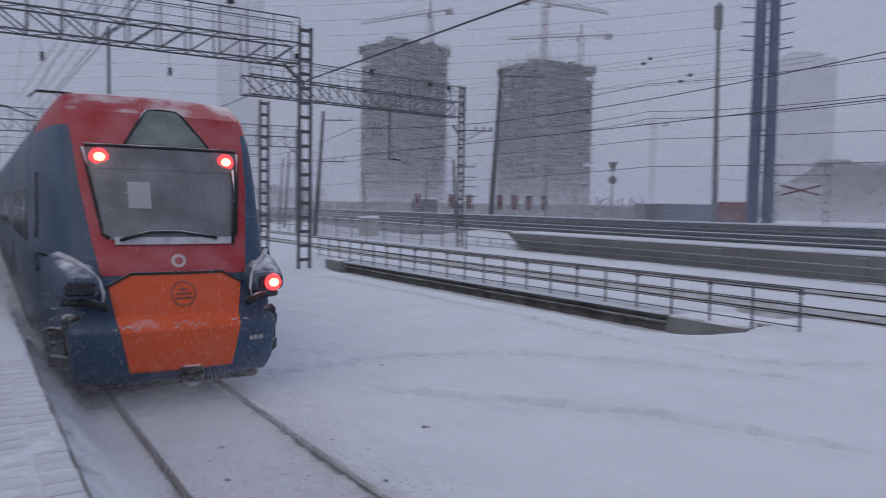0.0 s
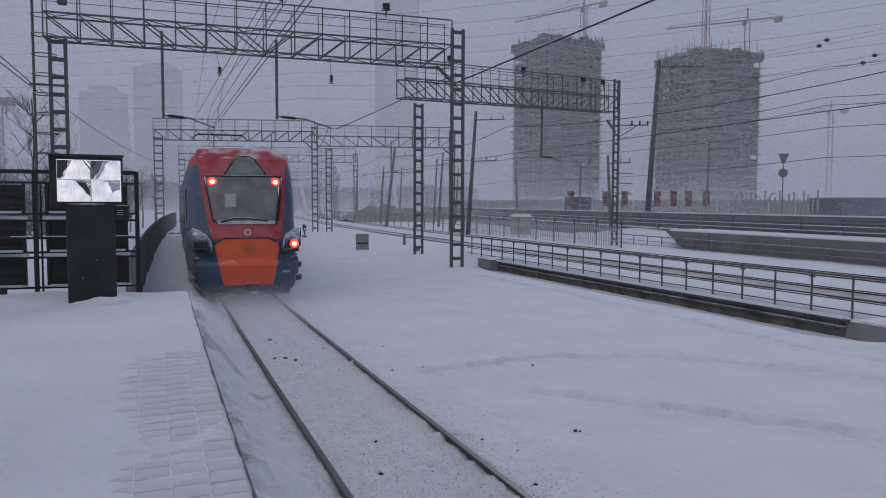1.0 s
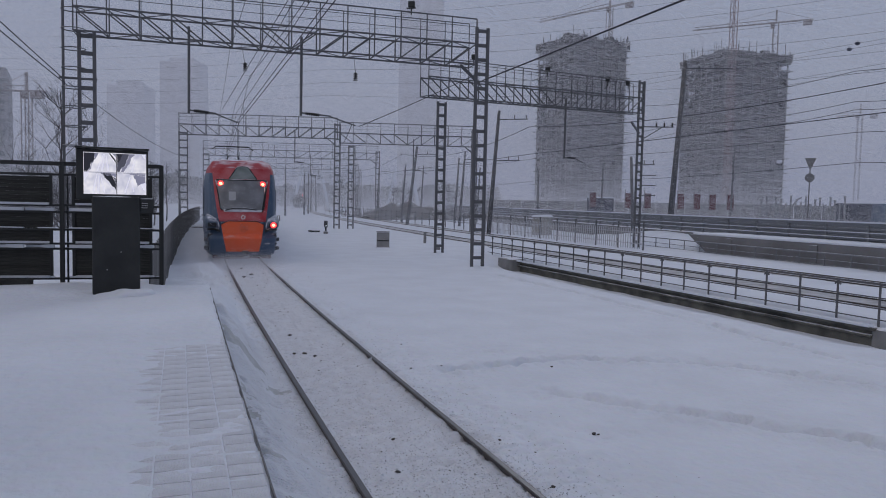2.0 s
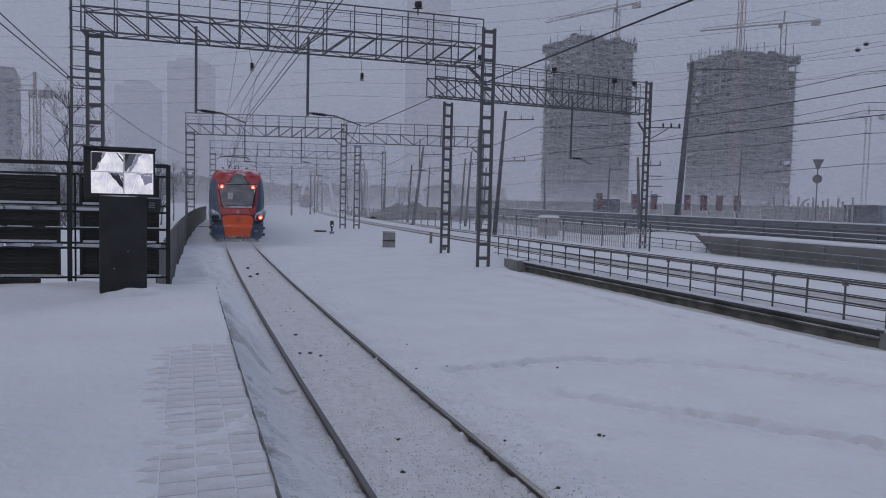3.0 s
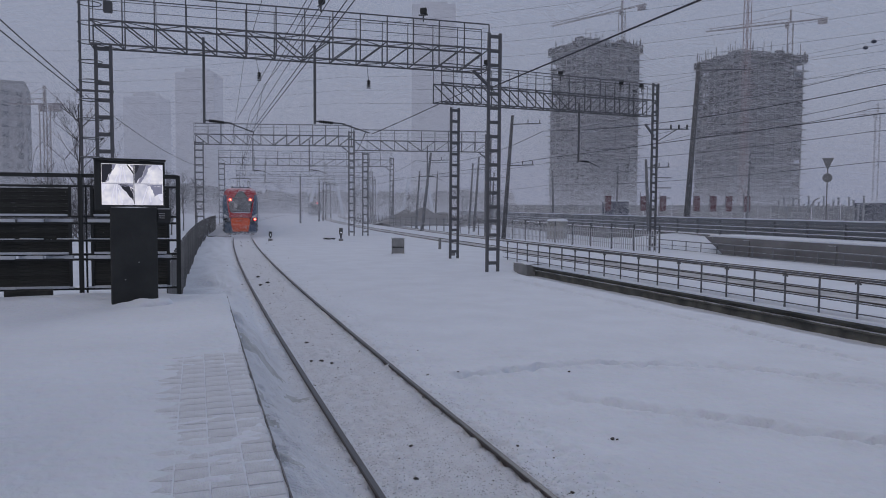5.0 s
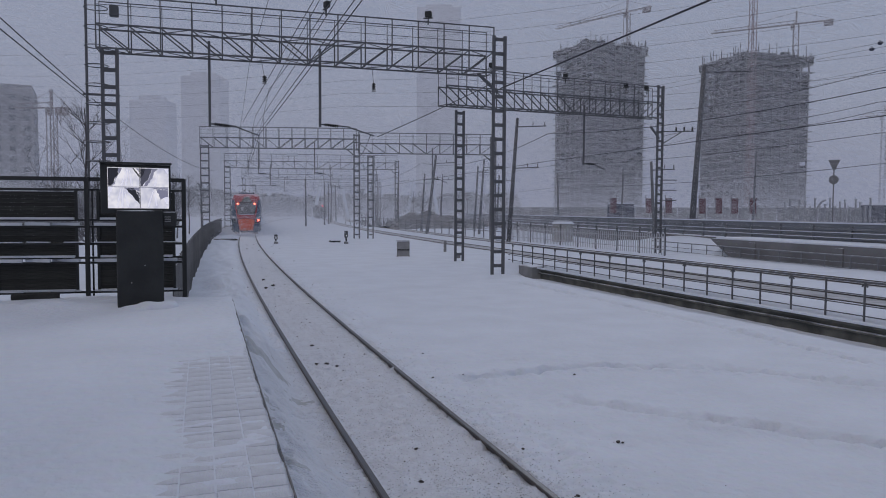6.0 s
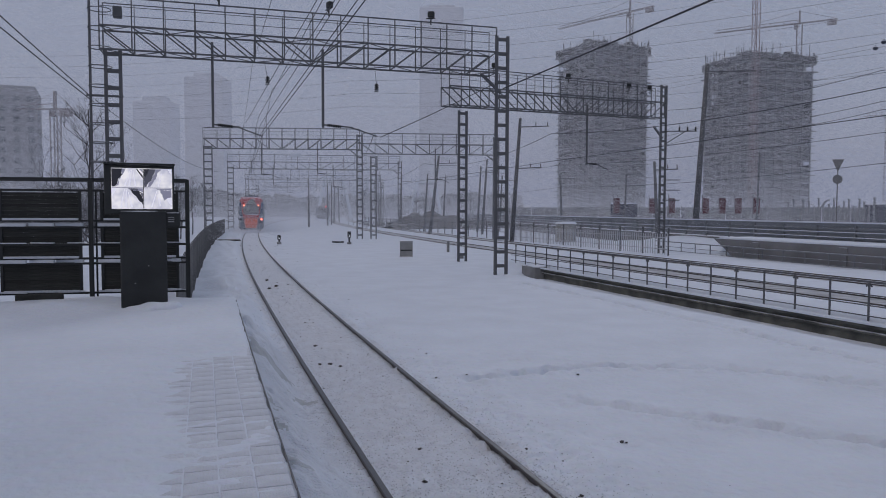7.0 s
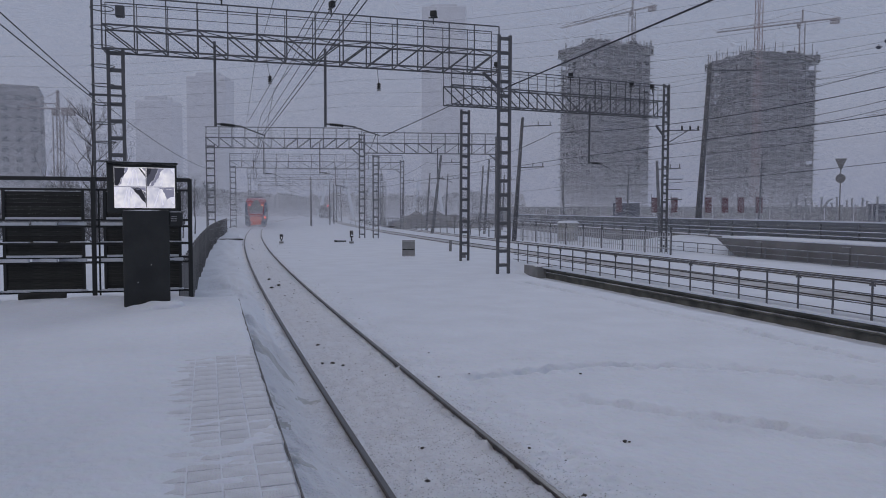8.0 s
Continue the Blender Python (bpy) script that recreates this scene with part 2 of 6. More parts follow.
def tread():
    """Single footprints, left and right in turn, along the beaten lines."""
    rnd = random.Random(31)
    for n, pts in enumerate(FURROWS):
        side = 1
        for (ax, ay), (bx, by) in zip(pts, pts[1:]):
            l = math.hypot(bx - ax, by - ay)
            ux, uy = (bx - ax) / l, (by - ay) / l
            s = rnd.uniform(0, 0.3)
            while s < l:
                side = -side
                if rnd.random() < 0.8:
                    o = side * rnd.uniform(0.06, 0.16)
                    p = (ax + ux * s - uy * o, ay + uy * s + ux * o, ux, uy, rnd.uniform(0.10, 0.24))
                    for i in (-1, 0, 1):
                        for j in (-1, 0, 1):
                            PITS.setdefault((int(p[0] * 2) + i, int(p[1] * 2) + j), []).append(p)
                s += rnd.uniform(0.28, 0.5)


tread()


def pit(x, y):
    d = 0.0
    for px, py, ux, uy, deep in PITS.get((int(x * 2), int(y * 2)), ()):
        a, c = (x - px) * ux + (y - py) * uy, (y - py) * ux - (x - px) * uy
        r = math.hypot(a / 0.17, c / 0.075) + 0.5 * noise.noise((x * 9, y * 9, 2.0))
        d = max(d, deep * (1 - smooth01(0.55, 1.15, r)))
    return d


def ground_height(x, y):
    u = x - axis1(y)
    z = -0.06
    near = 1 - smooth01(35, 90, math.hypot(x, y))
    n1 = noise.noise((x * 0.35, y * 0.35, 3.1))
    n2 = noise.noise((x * 1.7, y * 1.7, 8.2))
    z += 0.035 * n1 * smooth01(1.0, 3.0, abs(u))
    if near > 0:
        z += near * 0.022 * n2
        if y < 30 and -1 < x < 15:
            n3 = noise.noise((x * 5.0, y * 5.0, 1.7))
            if abs(u) < 1.9:
                n4 = noise.noise((x * 11.0, y * 15.0, 4.4))
                n5 = noise.noise((x * 4.5, y * 13.0, 9.1))
                z += 0.030 * n3 + 0.034 * max(-0.2, n4) + 0.030 * max(-0.3, n5) * (0.7 + n2) + 0.012 * math.sin(y * 11.4 + 2 * n2) * (0.5 + n1)
                z += 0.022 * max(-0.15, noise.noise((x * 21.0, y * 24.0, 2.7))) * (0.6 + 0.8 * n3 + n2)
            else:
                z += 0.008 * n3
            if abs(u) > 1.2 and y < 16:
                rough = max(0.0, noise.noise((x * 0.45, y * 0.6, 6.4)) - 0.05)
                z += 0.10 * rough * noise.noise((x * 3.1, y * 3.6, 2.2))
    if abs(u) < 0.70:
        z -= 0.03
    if u < -0.95:
        heap = smooth01(0.95, 1.5, -u)
        z += 0.20 * heap * (0.55 + n1 + 0.5 * n2)
        if y < 22 and x > -1:
            z += (0.42 + 0.44 * smooth01(6.5, 12.5, y) * (1 - smooth01(13.5, 22, y))) * smooth01(1.05, 1.95, -u) * (1 - 0.8 * smooth01(14, 22, y)) * (1 + 0.5 * n1)
        if 4 < y < 16 and x > 0:
            z += 0.11 * heap * max(-0.3, noise.noise((x * 2.6, y * 2.9, 12.0))) + 0.05 * heap * noise.noise((x * 7.0, y * 6.0, 3.0))
    if 3 < y < 28 and 3.6 < x < 15.2:
        f = furrow(x, y)
        if f < 0.9:
            k = noise.noise((x * 2.3, y * 2.3, 5.5))
            z += -0.75 * pit(x, y) - 0.075 * math.exp(-(f / 0.085) ** 2) * (0.75 + max(0, 0.35 + 1.3 * k)) + 0.035 * math.exp(-((f - 0.26) / 0.14) ** 2) * (1 + 1.5 * noise.noise((x * 6, y * 6, 7.0)))
    if 16.9 < x < 19.2 and 10 < y < 14:
        z -= 0.5 * smooth01(10.6, 12.2, y) * (1 - smooth01(13.2, 13.7, y)) * (1 - smooth01(18.1, 18.9, x))
    dip = smooth01(10.0, 12.8, y) * (1 - smooth01(34.5, 38.0, y))
    if x < 16.95:
        z -= 0.58 * smooth01(13.2, 16.4, x) * dip
    return z


def spaced(stops):
    out = [stops[0][0]]
    for (a, _), (b, step) in zip(stops, stops[1:]):
        n = max(1, round((b - a) / step))
        out += [a + (b - a) * (i + 1) / n for i in range(n)]
    return out


xs = spaced([(-2500, 0), (-300, 400), (-40, 20), (-4, 2), (-1, 0.5), (0.6, 0.2), (3.6, 0.03), (15.2, 0.06), (16.84, 0.25), (16.96, 0.12), (60, 1.5), (400, 20), (2500, 400)])
ys = spaced([(-300, 0), (-20, 40), (3, 1.5), (5, 0.3), (15, 0.036), (28, 0.2), (45, 0.5), (120, 1.5), (400, 20), (3500, 400)])
verts = [(x, y, ground_height(x, y)) for y in ys for x in xs]
nx = len(xs)
faces = [(j * nx + i, j * nx + i + 1, (j + 1) * nx + i + 1, (j + 1) * nx + i) for j in range(len(ys) - 1) for i in range(nx - 1)]
me = bpy.data.meshes.new("ground")
me.from_pydata(verts, [], faces)
me.materials.append(SNOW)
me.materials.append(SNOW_DIRTY)
me.materials.append(mat("grimy_ice", (0.66, 0.68, 0.71), 0.8, 0, 0.2, 3.0, 0.7, 0.03, second=(0.52, 0.535, 0.545), spec=0.3))
cen = [((xs[k % (nx - 1)] + xs[k % (nx - 1) + 1]) / 2, (ys[k // (nx - 1)] + ys[k // (nx - 1) + 1]) / 2) for k in range(len(faces))]
for p, (x, y) in zip(me.polygons, cen):
    p.use_smooth = True
    w = abs(x - axis1(y)) + 0.35 * noise.noise((x * 1.3, y * 1.3, 4.0))
    p.material_index = 1 if (w < 1.0 or (-2.1 < x - axis1(y) < -0.8 and y < 15)) and y < 130 else 0
    if -2.1 < x - axis1(y) < -0.9 and 3 < y < 13 and noise.noise((x * 1.9, y * 1.5, 9.0)) + 0.35 * noise.noise((x * 9, y * 8, 2.0)) > 0.20 + 0.5 * abs(x - axis1(y) + 1.65):
        p.material_index = 2
tagged(new("ground", me), "wide snow-covered railway yard ground with footprints", "snow ground", kind="structure")


# ---- tracks ----
def rail_profile():
    return [(-0.065, -0.17), (0.065, -0.17), (0.065, -0.155), (0.012, -0.13), (0.012, -0.045), (0.037, -0.035), (0.037, -0.004), (0.026, 0.0), (-0.026, 0.0), (-0.037, -0.004), (-0.037, -0.035), (-0.012, -0.045), (-0.012, -0.13), (-0.065, -0.155)]


def rail(name, axis, side, y0, y1, parent):
    prof = rail_profile()
    stations = [y0 + (y1 - y0) * (i / 90) ** 1.3 for i in range(91)]
    bm = bmesh.new()
    rows = [[bm.verts.new((axis(y) + side * 0.797 + px, y, pz)) for px, pz in prof] for y in stations]
    n = len(prof)
    for a, b in zip(rows, rows[1:]):
        for k in range(n):
            f = bm.faces.new((a[k], a[(k + 1) % n], b[(k + 1) % n], b[k]))
            f.material_index = 1 if k == 7 else 0
    return finish(name, bm, [RAIL, RAIL_HEAD], parent)


def track(axis, y0, y1, label):
    t = thing("railway_track", label, "railway track", kind="structure")
    rail("rail", axis, -1, y0, y1, t)
    rail("rail", axis, 1, y0, y1, t)


track(axis1, -6, 260, "single railway track of dark steel rails in packed snow")
track(axis2, -30, 320, "second railway track curving away behind the railing")

track(lambda y: axis2(y) + 5.35, -30, 320, "third railway track curving away in the snow")

def sleeper_bed(axis, y0, y1):
    """A low bed of dirty ballast showing through the snow between the rails."""
    bm = bmesh.new()
    rows = []
    for i in range(161):
        y = y0 + (y1 - y0) * (i / 160) ** 1.4
        rows.append([bm.verts.new((axis(y) + u + 0.12 * noise.noise((u, y * 0.9, 3.0)), y, -0.085 + h + 0.02 * noise.noise((u * 3, y * 0.8, 1.0)))) for u, h in ((-1.35, -0.09), (-1.0, 0.03), (-0.4, 0.05), (0.4, 0.05), (1.0, 0.03), (1.35, -0.09))])
    for a, b in zip(rows, rows[1:]):
        for k in range(5):
            bm.faces.new((a[k], a[k + 1], b[k + 1], b[k]))
    tagged(finish("ballast_bed", bm, BALLAST, None, smooth=True), "dirty ballast bed showing through thin snow", "ballast", kind="structure")


BALLAST = mat("snow_dusted_ballast", (0.40, 0.40, 0.41), 0.95, 0, 0.3, 1.4, 0.6, 0.05, second=(0.68, 0.69, 0.72))
sleeper_bed(axis2, -12, 320)
sleeper_bed(lambda y: axis2(y) + 5.35, -12, 320)

# ---- platform ----
PZ = 1.15
plat = thing("platform", "snow-covered high station platform ending in a straight edge", "platform", kind="structure")


def plat_edge(y):
    return 0.565 + 0.00044 * max(y, 0) ** 2 + 0.004 * max(y, 0)


bm = bmesh.new()
rows = []
stations = [-25, -10, 0, 3, 5, 7, 9, 11, 13, 14.35]
for y in stations:
    xe = plat_edge(y)
    rows.append([bm.verts.new(c) for c in ((-14, y, PZ - 0.06), (xe - 0.02, y, PZ - 0.06), (xe, y, PZ - 0.08), (xe, y, PZ - 0.26), (xe - 0.35, y, PZ - 0.28), (xe - 0.35, y, -0.4), (-14, y, -0.4))])
for a, b in zip(rows, rows[1:]):
    for k in range(7):
        bm.faces.new((a[k], b[k], b[(k + 1) % 7], a[(k + 1) % 7]))
bm.faces.new(rows[-1]), bm.faces.new(rows[0][::-1])
bmesh.ops.recalc_face_normals(bm, faces=bm.faces)
part("slab", bm, BED, plat)

# unseen plain walls added behind the viewer, shading the platform's left side
sw = thing("shade_wall", "plain grey wall added out of view to shade the platform", "wall", kind="structure")
box("wall", sw, (-4.6, -3.0, PZ + 2.2), (0.3, 18.0, 4.6), CONCRETE, 0.02)
box("wall", sw, (-1.8, -12.2, PZ + 2.2), (5.3, 0.3, 4.6), CONCRETE, 0.02)

# snow lying on the platform, thin over the pavers
def plat_snow(x, y):
    e = plat_edge(y) - x
    bare = (1 - smooth01(0.62, 1.25, e + 0.16 * noise.noise((x * 1.1, y * 0.8, 7.0)) + 0.16 * noise.noise((x * 3.0, y * 11.0, 1.0)))) * (1 - smooth01(8.0, 10.5, y))
    z = PZ + 0.035 + (0.03 * noise.noise((x * 0.5, y * 0.5, 1.0)) + 0.012 * noise.noise((x * 2.2, y * 2.2, 2.0))) * (1 - 0.75 * bare)
    z -= bare * (0.041 + 0.010 * noise.noise((x * 0.6, y * 0.6, 1.0)))
    z += (0.010 * noise.noise((x * 3.0, y * 10, 3.0)) + 0.009 * noise.noise((x * 6.0, y * 21, 8.0))) * bare
    z -= 0.018 * (1 - smooth01(0.02, 0.07, e)) * (1 - bare)
    z += 0.10 * smooth01(12.6, 13.6, y) * smooth01(0.2, -1.0, x) * (0.6 + noise.noise((x * 1.3, y * 1.3, 5.0)))
    return z


gx = [-14, -10, -7] + [-5 + i * 0.25 for i in range(14)] + [-1.5 + i * 0.06 for i in range(38)]
gy = [-25, -12, -4, 0, 2] + [3 + i * 0.06 for i in range(190)]
bm = bmesh.new()
grid = []
for y in gy:
    xe = plat_edge(y) - 0.008 - 0.022 * (0.5 + noise.noise((0.0, y * 3.0, 4.0)))
    lim = [x for x in gx if x < xe - 0.03]
    lim += [xe] * (len(gx) - len(lim))
    grid.append([bm.verts.new((x, min(y, 14.33), plat_snow(x, y) - (0.012 if x == xe else 0))) for x in lim])
for a, b in zip(grid, grid[1:]):
    for k in range(len(gx) - 1):
        if (a[k].co - a[k + 1].co).length > 1e-4 or (b[k].co - b[k + 1].co).length > 1e-4:
            try:
                bm.faces.new((a[k], a[k + 1], b[k + 1], b[k]))
            except ValueError:
                pass
end = grid[-1]
low = [bm.verts.new((v.co.x, 14.36, PZ - 0.1)) for v in end]
for k in range(len(end) - 1):
    if (end[k].co - end[k + 1].co).length > 1e-4:
        bm.faces.new((end[k], end[k + 1], low[k + 1], low[k]))
# narrow grey strips that draw a thin dark line along the edge
for k in range(24):
    y0, y1 = -4 + k * 0.765, -4 + (k + 1) * 0.765 - 0.012
    bar("edge_angle", plat, (plat_edge(y0) - 0.012, y0, PZ - 0.012), (plat_edge(y1) - 0.012, y1, PZ - 0.016), 0.009, BED, 0.03)
tagged(part("snow_cover", bm, SNOW, plat, smooth=True), "thin wind-blown snow layer", kind="stuff")


# ---- overhead line: gantries, masts, wires ----
def mast_parts(parent, h, width=0.52, material=STEEL, x=0.0, y=0.0, step=0.72, turn=0.0, z0=-0.3):
    """A flat two-legged ladder mast with batten plates."""
    c, s = math.cos(turn) * width / 2, math.sin(turn) * width / 2
    for k in (-1, 1):
        bar("leg", parent, (x + k * c, y + k * s, z0), (x + k * c, y + k * s, h), 0.125, material)
    n = int((h - 0.3) / step)
    for i in range(n + 1):
        z = 0.35 + i * (h - 0.5) / n
        bar("batten", parent, (x - c, y - s, z), (x + c, y + s, z), 0.06, material, 0.15)


def beam_parts(parent, p0, p1, zb, zt, material=STEEL, panels=12, depth=0.5, rail_h=1.05, mem=0.055, tilt=0.0):
    """A box lattice beam with a walkway handrail above it, from p0 to p1 in plan."""
    p0, p1 = Vector((*p0, 0)), Vector((*p1, 0))
    d = p1 - p0
    side = Vector((-d.y, d.x, 0)).normalized() * depth / 2

    def q(t, z, k):
        return p0 + d * t + side * k + Vector((0, 0, z + tilt * t))

    for k in (-1, 1):
        bar("top_chord", parent, q(0, zt, k), q(1, zt, k), mem * 1.25, material)
        bar("bottom_chord", parent, q(0, zb, k), q(1, zb, k), mem * 1.25, material)
        for i in range(panels + 1):
            t = i / panels
            bar("upright", parent, q(t, zb, k), q(t, zt, k), mem, material)
            if i < panels:
                up = i < panels / 2
                a, b = (zt, zb) if up else (zb, zt)
                bar("diagonal", parent, q(t, a, k), q(t + 1 / panels, b, k), mem, material)
    for i in range(panels + 1):
        t = i / panels
        bar("cross_brace", parent, q(t, zb, -1), q(t, zb, 1), mem * 0.7, material)
        if i < panels:
            bar("bottom_lacing", parent, q(t, zb, 1 if i % 2 else -1), q(t + 1 / panels, zb, -1 if i % 2 else 1), mem * 0.6, material)
        if i < panels:
            bar("top_lacing", parent, q(t, zt, -1 if i % 2 else 1), q(t + 1 / panels, zt, 1 if i % 2 else -1), mem * 0.6, material)
    if rail_h:
        for i in range(panels + 1):
            t = i / panels
            bar("handrail_post", parent, q(t, zt, -1), q(t, zt + rail_h, -1), 0.045, material)
            bar("handrail_post", parent, q(t, zt, 1), q(t, zt + rail_h, 1), 0.03, material)
        for f, w in ((0.36, 0.022), (0.68, 0.022), (1.0, 0.05)):
            bar("handrail", parent, q(0, zt + rail_h * f, -1), q(1, zt + rail_h * f, -1), w, material)
        bar("handrail", parent, q(0, zt + rail_h, 1), q(1, zt + rail_h, 1), 0.035, material)
    return q


def floodlight(x, y, z, aim):
    f = thing("floodlight", "dark switched-off floodlight on the gantry handrail", "floodlight", "gantry floodlights", at=pose(x, y, z, 0, 0, aim))
    bar("stem", f, (0, 0, -0.15), (0, 0, 0.12), 0.05, BLACK)
    box("housing", f, (0.04, 0, 0.3), (0.2, 0.28, 0.26), BLACK, 0.03)
    bar("bracket", f, (-0.02, -0.2, 0.12), (-0.02, 0.2, 0.12), 0.05, BLACK)


def arm_parts(parent, top, drop, reach, material=STEEL):
    """A drop post from the beam with an insulated registration arm to the wire."""
    x, y, z = top
    zl = z - drop
    bar("drop_post", parent, (x, y, z + 0.6), (x, y, zl), 0.10, material)
    s = 1 if reach > 0 else -1
    bar("arm", parent, (x, y, zl + 0.12), (x + reach * 0.55, y, zl + 0.05), 0.055, material)
    bar("arm_tip", parent, (x + reach * 0.5, y, zl + 0.05), (x + reach, y, zl - 0.28), 0.045, material)
    bm = bmesh.new()
    rings = []
    for i in range(17):
        r = 0.075 if i % 2 else 0.042
        rings.append([bm.verts.new((x + s * (0.18 + i * 0.036), y + r * math.cos(j * math.tau / 8), zl + 0.11 - i * 0.0025 + r * math.sin(j * math.tau / 8))) for j in range(8)])
    for a, b in zip(rings, rings[1:]):
        for j in range(8):
            bm.faces.new((a[j], a[(j + 1) % 8], b[(j + 1) % 8], b[j]))
    bm.faces.new(rings[0]), bm.faces.new(rings[-1][::-1])
    bmesh.ops.recalc_face_normals(bm, faces=bm.faces)
    part("insulator", bm, BLACK, parent, "dark ribbed insulator")


def gantry(p0, p1, zb, zt, h0, h1, material, panels, label, arms=(), rail_h=1.05, mem=0.055, overhang0=0.4, overhang1=0.0, step=0.72, depth=0.5, tilt=0.0, width0=0.52):
    g = thing("gantry", label, "overhead line gantry", "overhead line gantries")
    a, b = Vector(p0), Vector(p1)
    u = (b - a).normalized()
    turn = math.atan2(u.y, u.x)
    if h0:
        mast_parts(g, h0, width0, material=material, x=a.x, y=a.y, turn=turn, step=step)
    if h1:
        mast_parts(g, h1, material=material, x=b.x, y=b.y, turn=turn, step=step)
        # knee bracket under the beam
        bar("knee_brace", g, (b.x - u.x * 1.0, b.y - u.y * 1.0, zb), (b.x - u.x * 0.1, b.y - u.y * 0.1, zb - 0.75), 0.12, material)
    pa, pb = a - u * overhang0, b + u * overhang1
    beam_parts(g, pa, pb, zb, zt, material, panels, depth=depth, rail_h=rail_h, mem=mem, tilt=tilt)
    for t, drop, reach in arms:
        p = a + (b - a) * t
        arm_parts(g, (p.x, p.y, zb + tilt * t), drop, reach, material)
    return g


G1 = gantry((-2.95, 31.1), (12.95, 30.62), 8.84, 9.72, 8.9, 10.54, STEEL, 14, "dark lattice gantry with handrail and drop posts over the near track", arms=[(0.228, 2.75, 1.9), (0.502, 2.6, 2.3)], overhang1=-0.45, mem=0.05, depth=0.95, step=0.62)
# caged ladder of the first mast
for i in range(11):
    z = 3.2 + i * 0.72
    bm = bmesh.new()
    add_tube(bm, [(-3.2 + 0.42 * math.cos(a) - 0.2, 31.1 + 0.42 * math.sin(a), z) for a in [math.tau * j / 12 for j in range(13)]], 0.02, 4)
    part("ladder_hoop", bm, STEEL, G1)
for k in (-1, 1):
    bar("ladder_rail", G1, (-3.75, 31.1 + 0.2 * k, 1.5), (-3.75, 31.1 + 0.2 * k, 11.2), 0.045, STEEL)
bar("bracket_arm", G1, (-3.9, 31.1, 7.15), (-2.6, 31.1, 7.15), 0.08, STEEL)
box("junction_box", G1, (-2.75, 30.95, 10.3), (0.32, 0.3, 0.42), STEEL, 0.03)

gantry((14.25, 39.3), (30.64, 43.9), 8.62, 9.66, 8.42, 11.5, STEEL, 13, "lattice gantry spanning the second track, handrail on top", arms=[(0.57, 3.2, 1.6)], overhang0=1.2, overhang1=-0.4, tilt=0.58, step=0.62, depth=0.8)
# farther gantries take the paler steel, part of their haze being painted
gantry((1.1, 77.0), (15.55, 73.2), 8.9, 9.9, 9.2, 10.42, STEEL_FAR, 12, "haze-paled lattice gantry farther along the near track", arms=[(0.35, 2.6, 1.8), (0.72, 2.5, 1.8)], step=0.7, width0=0.8)
gantry((16.9, 72.9), (29.0, 70.0), 8.5, 9.5, 8.3, 10.3, STEEL_FAR, 10, "haze-paled lattice gantry over the second track", arms=[(0.5, 2.6, 1.6)], overhang0=1.2, step=0.85)
gantry((4.7, 112.4), (28.95, 107.5), 8.9, 9.9, 9.2, 10.25, STEEL_FAR, 15, "haze-paled wide lattice gantry farther down the line", arms=[(0.25, 2.6, 1.8), (0.6, 2.6, 1.8)], step=0.8, width0=0.8)
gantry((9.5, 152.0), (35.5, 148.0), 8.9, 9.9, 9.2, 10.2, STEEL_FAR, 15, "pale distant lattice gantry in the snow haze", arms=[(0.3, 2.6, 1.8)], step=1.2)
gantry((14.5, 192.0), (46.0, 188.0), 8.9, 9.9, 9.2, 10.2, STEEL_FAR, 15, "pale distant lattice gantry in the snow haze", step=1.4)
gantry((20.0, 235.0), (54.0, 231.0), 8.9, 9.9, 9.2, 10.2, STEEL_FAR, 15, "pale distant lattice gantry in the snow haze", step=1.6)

plate = thing("gantry_sign", "small white sign board on the distant gantry handrail", "sign board", at=pose(13.9, 110.2, 10.7, 0, 0, -11))
box("board", plate, (0, -0.4, 0.2), (1.6, 0.06, 0.5), SNOW, 0.02)
for k in (-1, 1):
    bar("bracket", plate, (0.6 * k, -0.36, -0.8), (0.6 * k, -0.36, 0.3), 0.05, STEEL_FAR)

for t, aim in ((0.0, 0), (0.245, 200), (0.515, 20), (0.79, 60)):
    floodlight(-2.95 + 15.9 * t, 30.55, 10.95 - 0.06, aim)
for t, aim in ((0.12, 40), (0.46, 70), (0.78, 60), (0.9, 100)):
    floodlight(14.25 + 16.4 * t, 39.0 + 4.6 * t, 10.9 - 0.06, aim)


def wire(pts, sag, r=0.014, label="thin dark overhead wire", n=14, name="overhead_wire", material=WIRE):
    out = []
    for a, b in zip(pts, pts[1:]):
        a, b = Vector(a), Vector(b)
        for i in range(n):
            t = i / n
            p = a.lerp(b, t)
            p.z -= sag * 4 * t * (1 - t)
            out.append(p)
    out.append(Vector(pts[-1]))
    bm = bmesh.new()
    add_tube(bm, out, r, 5)
    return tagged(finish(name, bm, material, None, smooth=True), label, "wire", "overhead wires")


# near track: contact wire and messenger, with droppers
SUP = [-28, 31.1, 75.2, 110.5, 151, 191, 234]
contact = [(1.98, -28, 5.9), (2.62, 31.1, 5.9)] + [(axis1(y) + (0.25 if i % 2 else -0.25), y, 5.9) for i, y in enumerate(SUP[2:])]
messenger = [(1.8, -28, 7.7)] + [(axis1(y), y, 7.7) for y in SUP[1:]]
wire(contact, 0.03, 0.010, "copper contact wire over the near track")
wire([(x - 0.10, y, z + 0.01) for x, y, z in contact[:3]], 0.03, 0.009, "second copper contact wire beside the first")
wire([(1.62, -28, 6.0), (2.5, 31.1, 6.25), (4.9, 75.2, 6.4)], 0.05, 0.007, "thin auxiliary wire above the contact wire")
